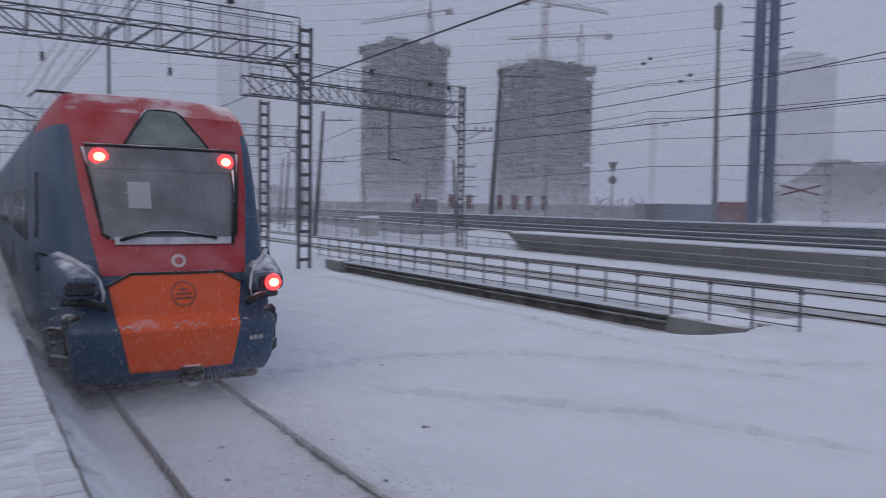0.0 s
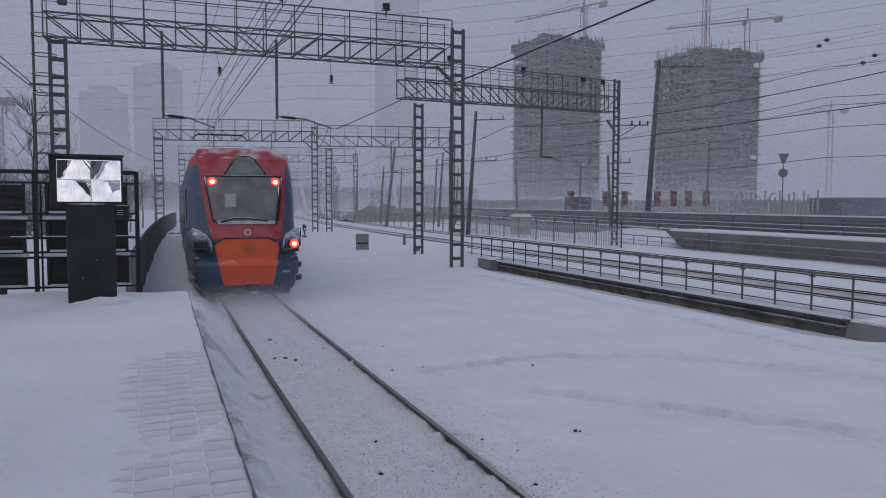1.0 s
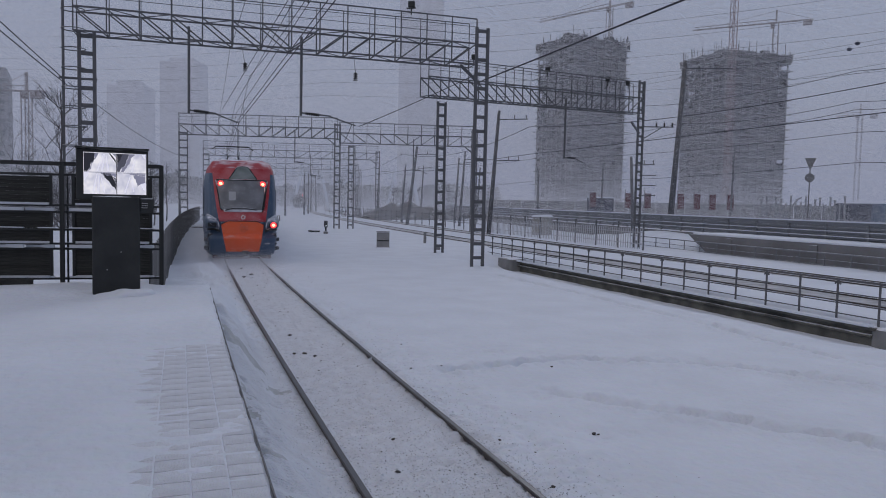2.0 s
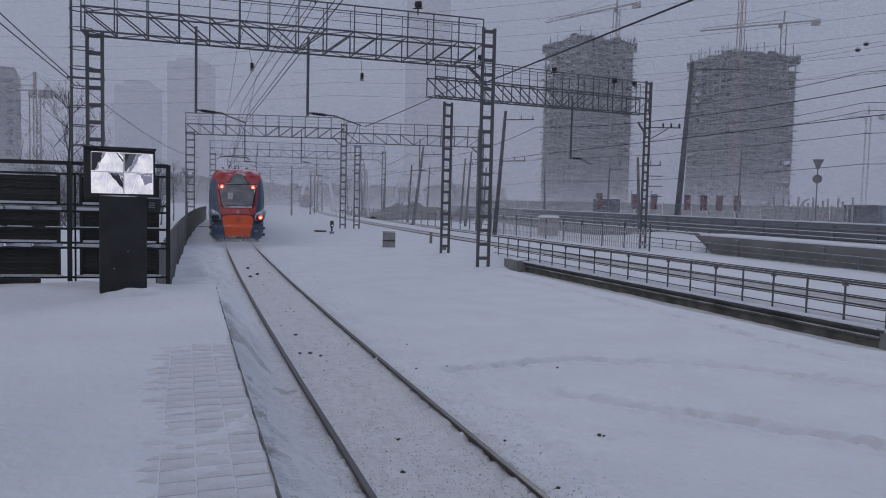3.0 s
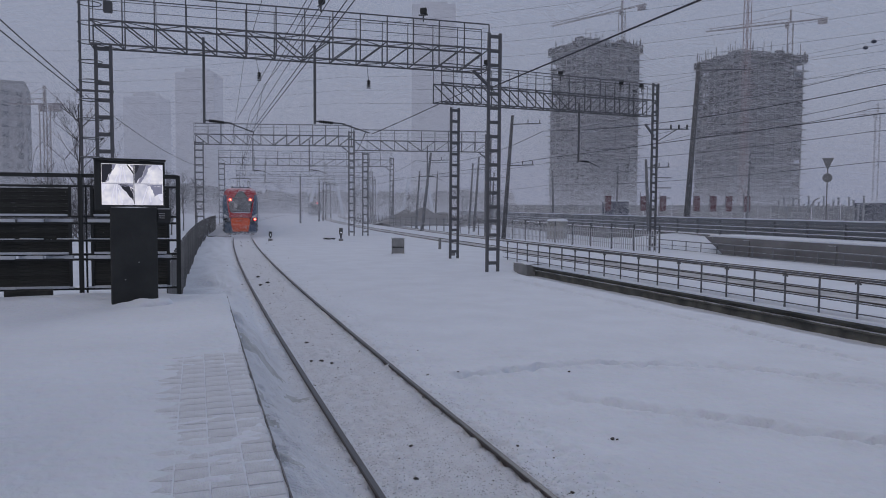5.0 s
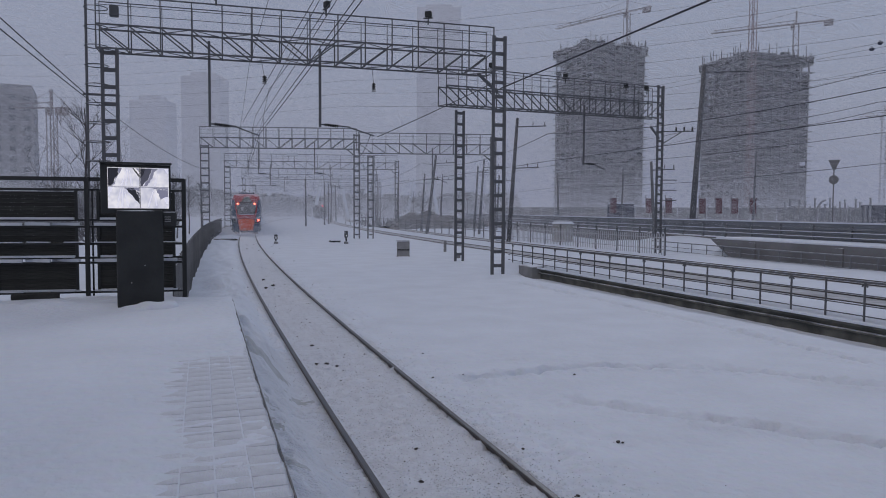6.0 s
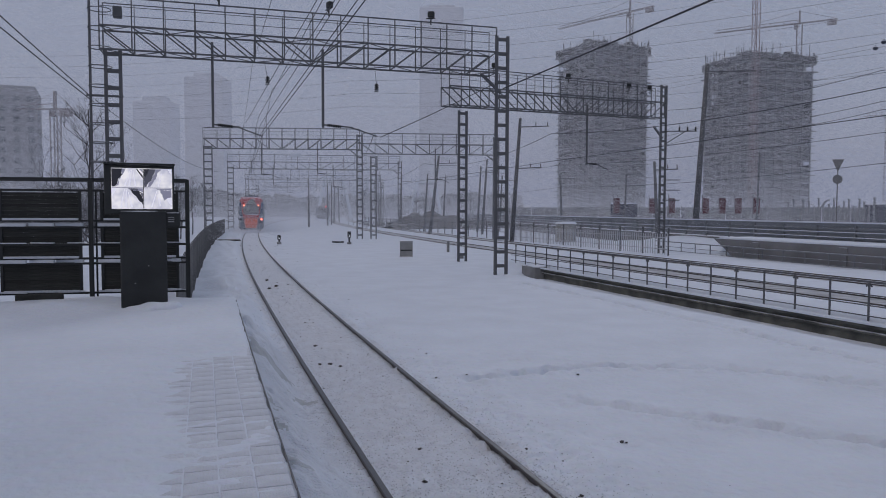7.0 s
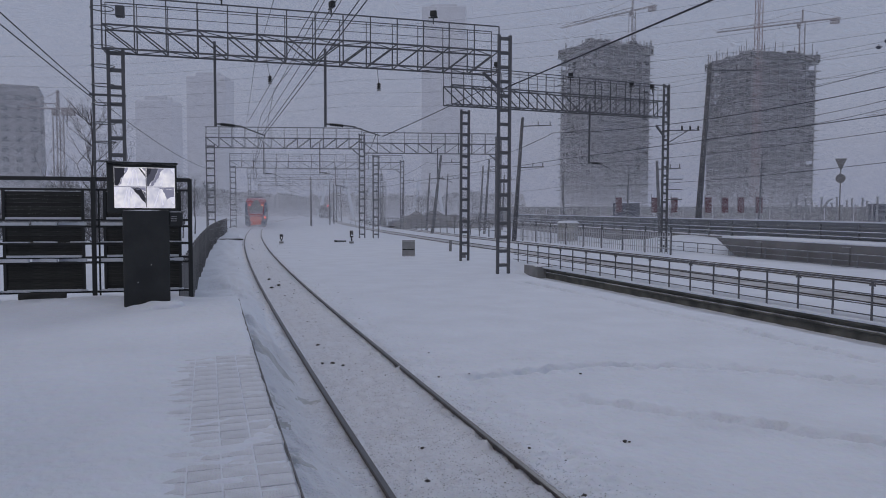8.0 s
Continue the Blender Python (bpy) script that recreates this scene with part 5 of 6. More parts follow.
for k in range(4):
    box("plank", hatch2, (0, -0.45 + 0.3 * k, 0.10), (2.1 - 0.15 * (k % 2), 0.24, 0.12), CLOD, 0.02)
mp = thing("marker_post", "short pale marker post in the snow", "marker post", at=pose(16.49, 48.35, -0.1))
bar("post", mp, (0, 0, 0), (0, 0, 0.85), 0.16, CONCRETE)
kb = thing("cable_box", "small concrete cable box in the snow", "cable box", at=pose(15.2, 42.2, -0.08))
box("body", kb, (0, 0, 0.14), (0.3, 0.3, 0.34), CONCRETE, 0.03)


# ---- bare trees ----
def tree(x, y, h, seed, label, material=BARK, r0=0.10, levels=2):
    rnd = random.Random(seed)
    t = thing("bare_tree", label, "tree", "bare trees", at=pose(x, y, -0.1))
    bt, bb = bmesh.new(), bmesh.new()
    add_tube(bt, [(0, 0, 0), (0.06, 0, h * 0.25), (-0.05, 0.05, h * 0.5), (0.05, 0, h * 0.78), (0, 0, h)], r0, 7, 0.02)

    def limb(p, d, l, r, depth):
        pts = [p]
        for i in range(4):
            d = (d + Vector((rnd.uniform(-0.22, 0.22), rnd.uniform(-0.22, 0.22), rnd.uniform(0.0, 0.16)))).normalized()
            pts.append(pts[-1] + d * l / 4)
        add_tube(bb, pts, r, 4, r * 0.35)
        if depth:
            for i in range(4):
                q = pts[rnd.randint(1, 4)]
                a = rnd.uniform(0, math.tau)
                limb(q, (d + Vector((math.cos(a), math.sin(a), 0.25)) * 0.75).normalized(), l * rnd.uniform(0.4, 0.65), r * 0.5, depth - 1)

    for i in range(17):
        z = h * rnd.uniform(0.22, 0.92)
        a = rnd.uniform(0, math.tau)
        limb(Vector((0, 0, z)), Vector((math.cos(a), math.sin(a), 0.75)).normalized(), (h - z) * 0.40 + h * 0.08, r0 * 0.26, levels)
    part("trunk", bt, material, t, smooth=True)
    tagged(part("branch_crown", bb, material, t), kind="stuff")


tree(-4.15, 33.5, 7.0, 3, "bare leafless tree behind the barrier fence", BARK, 0.075, 3)
# far trees share the pale far steel, so their haze is painted in
tree(-5.0, 60.0, 6.0, 11, "bare haze-paled tree beyond the platform", STEEL_FAR)
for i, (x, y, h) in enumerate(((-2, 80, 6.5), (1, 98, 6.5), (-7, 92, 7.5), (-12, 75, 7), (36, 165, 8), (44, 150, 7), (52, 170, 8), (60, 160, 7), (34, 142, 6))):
    tree(x, y, h, 20 + i, "bare tree coloured pale for the snow haze", STEEL_FAR, 0.12)
for i, (x, y, h) in enumerate(((-2.6, 66, 5.5), (-5.5, 78, 6.0), (-1.5, 74, 5.5), (-12, 82, 6.0), (-9, 90, 6.5), (-0.5, 86, 6.5), (-5, 96, 7.0))):
    tree(x, y, h, 60 + i, "bare frosted tree in the thicket beside the line", THICKET, 0.08)
for i, (x, y, h) in enumerate(((-3.2, 47, 4.6), (-5.8, 52, 5.2), (-2.0, 58, 5.0), (-7.5, 60, 5.6), (-3.8, 64, 5.4))):
    tree(x, y, h, 90 + i, "bare dark tree in the thicket behind the slat fence", THICKET, 0.045, 3)
scrub = thing("scrub", "dark frosted scrub and bushes on the far embankment", "bushes", kind="stuff")
bm = bmesh.new()
rnd = random.Random(77)
for i in range(3200):
    k = rnd.random()
    x, y = (30 + 32 * k + rnd.uniform(-3, 3), 128 + rnd.uniform(-10, 16)) if i < 900 else (-8 + rnd.uniform(-22, 5.5), 100 + rnd.uniform(-34, 40))
    a = rnd.uniform(0, math.tau)
    h = rnd.uniform(0.4, 1.9) if i < 900 else rnd.uniform(1.0, 4.3)
    lean = rnd.uniform(0.15, 0.8)
    add_tube(bm, [(x, y, -0.2), (x + lean * math.cos(a) * h, y + lean * math.sin(a) * h, h)], 0.06, 3, 0.015)
part("twigs", bm, THICKET, scrub)

ridge = thing("wooded_ridge", "dim grey wooded rise fading into the haze", "wooded hill", kind="structure")
bm = bmesh.new()
rows = []
for i in range(420):
    s = i / 419
    x0, y0 = 250 + 75 * s, 176 - 330 * s
    top = (26 + 7 * noise.noise((s * 7, 0.3, 0)) + 5 * noise.noise((s * 31, 0.7, 0)) + 3 * noise.noise((s * 90, 0.1, 0)) + 3.0 * noise.noise((s * 340, 0.4, 0))) * (0.3 + 0.5 * smooth01(0.0, 0.06, s) + 0.2 * smooth01(0.05, 0.2, s)) * smooth01(0, 0.012, s)
    rows.append([bm.verts.new((x0 + 40 * t, y0 + 8 * t, -0.3 + max(0, top) * min(1, t * 1.15) ** 0.45 + 2.5 * t * noise.noise((s * 160, t * 9, 2)))) for t in [k / 10 for k in range(11)]])
for a, c in zip(rows, rows[1:]):
    for k in range(10):
        bm.faces.new((a[k], a[k + 1], c[k + 1], c[k]))
bmesh.ops.recalc_face_normals(bm, faces=bm.faces)
part("slope", bm, mat("frosted_wood", (0.20, 0.205, 0.215), 0.95, 0, 0.3, 0.2, 0.0, second=(0.32, 0.325, 0.335)), ridge)

line_of_trees = thing("tree_line", "dim bare tree line fading into the snow haze", "trees", kind="structure")
bm = bmesh.new()
rows = []
for i in range(520):
    s = i / 519
    x0, y0 = -130 + 285 * s, 262 + 74 * s + 6 * noise.noise((s * 12, 0.2, 0))
    top = 11 + 4.5 * noise.noise((s * 9, 1.3, 0)) + 2.0 * noise.noise((s * 44, 0.7, 4)) + 1.2 * noise.noise((s * 190, 0.1, 7)) + 0.9 * noise.noise((s * 520, 0.1, 9))
    rows.append([bm.verts.new((x0 + 1.2 * t, y0 + 9 * t, -0.3 + max(1.0, top) * t ** 0.6 + 0.8 * noise.noise((s * 300, t * 7, 1)) * t)) for t in [k / 6 for k in range(7)]])
for a, c in zip(rows, rows[1:]):
    for k in range(6):
        bm.faces.new((a[k], a[k + 1], c[k + 1], c[k]))
bmesh.ops.recalc_face_normals(bm, faces=bm.faces)
part("woods", bm, mat("bare_woodland", (0.17, 0.175, 0.185), 0.95, 0, 0.3, 0.2, 0.0, second=(0.28, 0.285, 0.30)), line_of_trees)

mound = thing("scrub_mound", "low dark earth mound patched with snow beyond the line", "earth mound", kind="structure")
bm = bmesh.new()
rows = []
for i in range(30):
    s = i / 29
    x0, y0 = 29 + 17 * s, 114 + 5 * math.sin(s * 3)
    top = 2.6 * math.sin(math.pi * min(1, s * 1.05 + 0.02)) ** 0.7 + 0.6 * noise.noise((s * 9, 1, 2))
    rows.append([bm.verts.new((x0, y0 - 7 + 14 * t, -0.15 + max(0, top) * math.sin(math.pi * t) + 0.3 * noise.noise((x0 * 0.4, t * 6, 3)) * math.sin(math.pi * t))) for t in [k / 12 for k in range(13)]])
for a, c in zip(rows, rows[1:]):
    for k in range(12):
        bm.faces.new((a[k], a[k + 1], c[k + 1], c[k]))
bmesh.ops.recalc_face_normals(bm, faces=bm.faces)
part("slope", bm, mat("bare_earth_and_snow", (0.17, 0.165, 0.165), 0.95, 0, 0.3, 0.5, 0.3, second=(0.24, 0.24, 0.25)), mound, smooth=True)

# ---- frozen clods and debris on the snow ----
def clod_mesh(seed):
    bm = bmesh.new()
    bmesh.ops.create_icosphere(bm, subdivisions=2, radius=1.0)
    for v in bm.verts:
        v.co *= 1 + 0.75 * noise.noise(v.co * 1.9 + Vector((seed * 7.3, 0, 0)))
        v.co.z *= 0.45
    me = bpy.data.meshes.new("clod")
    bm.to_mesh(me)
    bm.free()
    me.materials.append(CLOD)
    return me


CLODS = [clod_mesh(k) for k in range(5)]
rnd = random.Random(12)
SPOTS = [(5.0, 7.9, 0.038), (5.04, 7.86, 0.022), (3.70, 6.57, 0.030), (6.34, 11.46, 0.032), (2.56, 8.5, 0.032), (2.31, 7.47, 0.034), (2.38, 15.65, 0.055), (2.36, 13.66, 0.05), (2.52, 13.5, 0.04), (2.2, 13.9, 0.04), (2.82, 28.3, 0.09), (2.5, 27.6, 0.08), (2.7, 31.0, 0.09), (3.9, 12.0, 0.03), (3.75, 8.0, 0.025)]
for i in range(110):
    y = 5.5 + (30 * rnd.random() ** 1.6 if i < 50 else 58 * rnd.random())
    SPOTS.append((axis1(y) + rnd.choice((rnd.uniform(-0.7, 0.7), rnd.uniform(-1.5, 2.2))), y, rnd.uniform(0.005, 0.012) * (1 + y / 18)))
for i, (x, y, r) in enumerate(SPOTS):
    ob = new("frozen_clod", CLODS[i % 5])
    ob.matrix_basis = pose(x, y, ground_height(x, y) + r * 0.4, 0, 0, rnd.uniform(0, 360)) @ Matrix.Diagonal((r * 0.7, r * 0.9, r * 0.8, 1))
    tagged(ob, "dark frozen clod lying on the snow", "clod", "frozen clods")
verts, faces = [], []
for i in range(22000):
    y = 5.3 + 40 * rnd.random() ** 1.7
    u = rnd.choice((rnd.gauss(0, 0.42), rnd.gauss(-0.8, 0.14), rnd.gauss(0.8, 0.14), rnd.gauss(-0.1, 0.5), rnd.gauss(0.9, 0.5)))
    x = axis1(y) + u
    if x < 0.75:
        continue
    z = ground_height(x, y) + 0.004
    r = rnd.uniform(0.003, 0.009) if rnd.random() < 0.8 else rnd.uniform(0.008, 0.013)
    a = rnd.uniform(0, math.tau)
    k = len(verts)
    for j in range(3):
        verts.append((x + r * math.cos(a + j * 2.09), y + 1.4 * r * math.sin(a + j * 2.09), z))
    verts.append((x, y, z + r * 0.8))
    faces += [(k, k + 1, k + 3), (k + 1, k + 2, k + 3), (k + 2, k, k + 3)]
me = bpy.data.meshes.new("ballast_crumbs")
me.from_pydata(verts, [], faces)
me.materials.append(mat("dirty_crumb", (0.40, 0.41, 0.43), 0.95, 0, 0.3, 9, 0.0, second=(0.74, 0.76, 0.81)))
tagged(new("ballast_crumbs", me), "scattered dirty snow crumbs along the rails", "debris", kind="stuff")


verts, faces = [], []
for i in range(5200):
    y = 5.5 + 16 * rnd.random() ** 1.3
    x = axis1(y) + (rnd.choice((-1, 1)) * 0.95 + rnd.gauss(0, 0.3) if i % 3 else 0.95 + abs(rnd.gauss(0, 0.6)))
    if x < 0.8 or 0.68 < abs(x - axis1(y)) < 0.92 or noise.noise((x * 0.8, y * 0.9, 3.0)) < -0.05:
        continue
    r = rnd.uniform(0.004, 0.012) * (1 if rnd.random() < 0.85 else 1.6)
    a, k, z = rnd.uniform(0, math.tau), len(verts), ground_height(x, y) - 0.004
    for j in range(5):
        q = r * rnd.uniform(0.7, 1.2)
        verts.append((x + q * math.cos(a + j * 1.2566), y + q * math.sin(a + j * 1.2566), z))
    for j in range(5):
        q = r * rnd.uniform(0.35, 0.75)
        verts.append((x + q * math.cos(a + j * 1.2566), y + q * math.sin(a + j * 1.2566), z + r * rnd.uniform(0.6, 1.1)))
    faces += [(k + j, k + (j + 1) % 5, k + 5 + (j + 1) % 5, k + 5 + j) for j in range(5)] + [tuple(k + 5 + j for j in range(5))]
me = bpy.data.meshes.new("snow_crumbs")
me.from_pydata(verts, [], faces)
me.materials.append(SNOW)
tagged(new("snow_crumbs", me), "broken crumbs of packed snow beside the rails", "snow crumbs", kind="stuff")


# ---- the train ----
def lerp_table(tab, z):
    for (a, va), (b, vb) in zip(tab, tab[1:]):
        if z <= b:
            t = (z - a) / (b - a)
            t = t * t * (3 - 2 * t) * 0.35 + t * 0.65
            return va + (vb - va) * t
    return tab[-1][1]


FACE_Y = [(0.34, 0.12), (0.52, 0.02), (1.06, 0.0), (1.24, 0.20), (1.84, 0.36), (2.20, 0.55), (2.9, 0.86), (3.60, 1.22), (4.12, 1.62), (4.42, 2.1), (4.58, 3.1)]
FACE_W = [(0.34, 1.2), (0.52, 1.28), (1.06, 1.34), (1.24, 1.28), (1.84, 1.26), (2.20, 1.24), (2.9, 1.25), (3.60, 1.28), (4.12, 1.31), (4.42, 1.25), (4.58, 1.0)]
BODY_W = [(0.34, 1.54), (1.2, 1.63), (3.2, 1.65), (3.7, 1.60), (4.12, 1.50), (4.42, 1.30), (4.58, 1.02)]
CAB_L = 3.9


def face(x, z):
    w = lerp_table(FACE_W, z)
    return lerp_table(FACE_Y, z) + 0.20 * (x / w) ** 2


def shell_row(z, n=12, m=14):
    """One level of the cab, from the left side round the front to the right side."""
    w, W = lerp_table(FACE_W, z), lerp_table(BODY_W, z)
    fy = face(w, z)
    back = max(CAB_L, fy + 0.6)
    pts = []
    for i in range(m):
        a = i / m * math.pi / 2
        x = w + (W - w) * math.cos(a) ** 0.9
        y = back - (back - fy) * math.sin(a) ** 1.25
        pts.append((-x, y))
    pts += [(-w + 2 * w * i / n, face(-w + 2 * w * i / n, z)) for i in range(n + 1)]
    for i in range(m - 1, -1, -1):
        a = i / m * math.pi / 2
        x = w + (W - w) * math.cos(a) ** 0.9
        y = back - (back - fy) * math.sin(a) ** 1.25
        pts.append((x, y))
    return [(x, y, z) for x, y in pts]


LEV = [0.34, 0.43, 0.52, 0.7, 0.9, 1.02, 1.06, 1.14, 1.24, 1.45, 1.65, 1.84, 2.05, 2.2, 2.5, 2.8, 3.1, 3.4, 3.6, 3.75, 3.9, 4.05, 4.2, 4.32, 4.42, 4.5, 4.55, 4.58]


def face_patch(name, parent, z0, z1, left, right, material, off, n=14, m=14, label="", thick=0.02):
    """A panel that follows the cab front between two edge lines."""
    bm = bmesh.new()
    F, B = [], []
    for j in range(m + 1):
        z = z0 + (z1 - z0) * j / m
        l, r = left(z), right(z)
        F.append([bm.verts.new((l + (r - l) * i / n, face(l + (r - l) * i / n, z) - off, z)) for i in range(n + 1)])
        B.append([bm.verts.new((l + (r - l) * i / n, face(l + (r - l) * i / n, z) - off + thick, z)) for i in range(n + 1)])
    for j in range(m):
        for i in range(n):
            bm.faces.new((F[j][i], F[j][i + 1], F[j + 1][i + 1], F[j + 1][i]))
        bm.faces.new((F[j][0], F[j + 1][0], B[j + 1][0], B[j][0]))
        bm.faces.new((F[j + 1][n], F[j][n], B[j][n], B[j + 1][n]))
    for i in range(n):
        bm.faces.new((F[0][i + 1], F[0][i], B[0][i], B[0][i + 1]))
        bm.faces.new((F[m][i], F[m][i + 1], B[m][i + 1], B[m][i]))
    return part(name, bm, material, parent, label, smooth=False)


def line(tab):
    return lambda z: lerp_line(tab, z)


def lerp_line(tab, z):
    if z <= tab[0][0]:
        return tab[0][1]
    for (a, va), (b, vb) in zip(tab, tab[1:]):
        if z <= b:
            return va + (vb - va) * (z - a) / (b - a)
    return tab[-1][1]


train = thing("commuter_train", "red, orange and slate-blue electric commuter train dusted with snow", "train")
bm = bmesh.new()
rows = [[bm.verts.new(p) for p in shell_row(z)] for z in LEV]
for j, (a, b) in enumerate(zip(rows, rows[1:])):
    for k in range(len(a) - 1):
        f = bm.faces.new((a[k], a[k + 1], b[k + 1], b[k]))
        f.material_index = 1 if LEV[j] >= 3.9 else 0
bm.faces.new(rows[-1]).material_index = 1
bm.faces.new(rows[0][::-1])
part("cab_shell", bm, [T_BLUE, T_RED], train, smooth=True)
# red mask round the windscreen and over the brow
face_patch("red_front_panel", train, 1.78, 4.44, lambda z: -lerp_line([(1.78, 0.98), (2.3, 1.07), (3.0, 1.17), (4.12, 1.27), (4.44, 1.20)], z), lambda z: lerp_line([(1.78, 0.98), (2.3, 1.07), (3.0, 1.17), (4.12, 1.27), (4.44, 1.20)], z), T_RED, 0.012, 16, 26, "frosted red front panel")
oe = [(0.50, 0.68), (1.06, 0.80), (1.64, 0.90), (1.80, 0.62)]
orange = face_patch("orange_front_panel", train, 0.50, 1.80, lambda z: -lerp_line(oe, z), lambda z: lerp_line(oe, z), T_ORANGE, 0.026, 16, 26, "orange lower front panel")
face_patch("panel_seam", train, 1.785, 1.825, lambda z: -0.63, lambda z: 0.63, BLACK, 0.032, 14, 2)
for k in (-1, 1):
    bar("panel_seam", train, (k * 0.62, face(0.62, 1.80) - 0.035, 1.805), (k * 0.92, face(0.92, 1.64) - 0.035, 1.64), 0.03, BLACK, 0.03)
rnd = random.Random(41)
bm = bmesh.new()
for i in range(60):
    x = -1.02 + 1.95 * i / 59
    if noise.noise((x * 2.1, 0.7, 3.0)) > -0.08 + 0.25 * smooth01(-0.3, 0.9, x):
        r = rnd.uniform(0.008, 0.018)
        z = 1.09 + rnd.uniform(-0.02, 0.06)
        bmesh.ops.create_icosphere(bm, subdivisions=1, radius=r, matrix=pose(x, face(x, z) - 0.02, z) @ Matrix.Diagonal((1.9, 1.0, 0.8, 1)))
part("frost_ledge", bm, FROST, train, "broken ridge of clinging frost", smooth=True)
ge = [(2.26, 0.82), (2.34, 0.92), (3.58, 1.11)]
wind = face_patch("windscreen", train, 2.26, 3.58, lambda z: -lerp_line(ge, z), lambda z: lerp_line(ge, z), T_GLASS, 0.030, 16, 20, "large frosted windscreen")
face_patch("snow_rim", wind, 2.20, 2.30, lambda z: -0.78, lambda z: 0.86, FROST, 0.045, 14, 2, "snow lying under the windscreen")
for k in (-1, 1):
    pts = [(k * lerp_line(ge, z), face(lerp_line(ge, z), z) - 0.035, z) for z in (2.28, 2.34, 2.7, 3.1, 3.56)]
    tube("rubber_seal", wind, pts, 0.025, BLACK, 5)
tube("rubber_seal", wind, [(x, face(x, 3.6) - 0.035, 3.60) for x in (-1.08, -0.5, 0, 0.5, 1.08)], 0.028, BLACK, 5)
face_patch("sunblind_band", wind, 3.26, 3.56, lambda z: -lerp_line(ge, z) + 0.05, lambda z: lerp_line(ge, z) - 0.05, T_GLASS, 0.036, 12, 4)
face_patch("paper_sheet", wind, 2.70, 3.08, lambda z: -0.57, lambda z: -0.27, PAPER, 0.042, 4, 4, "pale paper sheet behind the glass")
de = [(3.64, 0.60), (4.12, 0.29), (4.2, 0.22)]
disp = face_patch("destination_display", train, 3.64, 4.2, lambda z: 0.05 - lerp_line(de, z), lambda z: 0.05 + lerp_line(de, z), T_BOARD, 0.030, 10, 10, "frosted destination display window")
tube("rubber_seal", disp, [(x, face(x, z) - 0.035, z) for x, z in ((-0.55, 3.64), (-0.24, 4.12), (-0.17, 4.2), (0.05, 4.22), (0.27, 4.2), (0.34, 4.12), (0.65, 3.64))], 0.02, BLACK, 5)


def lamp(parent, x, y, z, r, name="tail_lamp"):
    bm = bmesh.new()
    bmesh.ops.create_cone(bm, cap_ends=True, segments=20, radius1=r, radius2=r * 0.9, depth=0.04, matrix=pose(x, y, z, 90))
    l = part(name, bm, LAMP_RED, parent, "glowing red tail lamp")
    bm = bmesh.new()
    bmesh.ops.create_uvsphere(bm, u_segments=14, v_segments=8, radius=r * 0.54, matrix=pose(x, y - 0.02, z) @ Matrix.Diagonal((1.1, 0.4, 0.9, 1)))
    part("bulb", bm, LAMP_CORE, l, "white-hot lamp centre")


for k in (-1, 1):
    lamp(train, 0.90 * k, face(0.90, 3.43) - 0.06, 3.43, 0.125)
# wipers
tube("wiper", train, [(-0.72, face(0.7, 2.28) - 0.07, 2.26), (-0.35, face(0.35, 2.36) - 0.08, 2.37), (0.05, face(0, 2.38) - 0.08, 2.38), (0.60, face(0.6, 2.3) - 0.07, 2.29)], 0.024, BLACK, 5)
tube("wiper", train, [(0.84, face(0.84, 2.22) - 0.07, 2.2), (0.96, face(0.96, 2.9) - 0.07, 2.9), (0.99, face(0.99, 3.3) - 0.07, 3.3)], 0.024, BLACK, 5)
# emblems as plain shapes
bm = bmesh.new()
bmesh.ops.create_cone(bm, cap_ends=True, segments=24, radius1=0.10, radius2=0.10, depth=0.02, matrix=pose(0.02, face(0, 1.97) - 0.02, 1.97, 90 - 22))
em = part("round_emblem", bm, T_WHITE, train, "pale round emblem")
bm = bmesh.new()
bmesh.ops.create_cone(bm, cap_ends=True, segments=20, radius1=0.055, radius2=0.055, depth=0.02, matrix=pose(0.02, face(0, 1.97) - 0.03, 1.97, 90 - 22))
part("emblem_centre", bm, T_RED, em)
bm = bmesh.new()
for j in range(24):
    a0, a1 = j / 24 * math.tau, (j + 1) / 24 * math.tau
    q = []
    for r, a in ((0.155, a0), (0.175, a0), (0.175, a1), (0.155, a1)):
        x, z = 0.05 + r * math.cos(a), 1.52 + r * math.sin(a)
        q.append(bm.verts.new((x, face(x, z) - 0.036, z)))
    bm.faces.new(q[::-1])
part("ring_emblem", bm, T_GREY, train, "dull ring emblem")
for z, l in ((1.58, 0.10), (1.52, 0.2), (1.46, 0.24)):
    bar("emblem_bar", train, (0.05 - l / 2, face(0, z) - 0.035, z), (0.05 + l / 2, face(0, z) - 0.035, z), 0.012, T_GREY, 0.025)
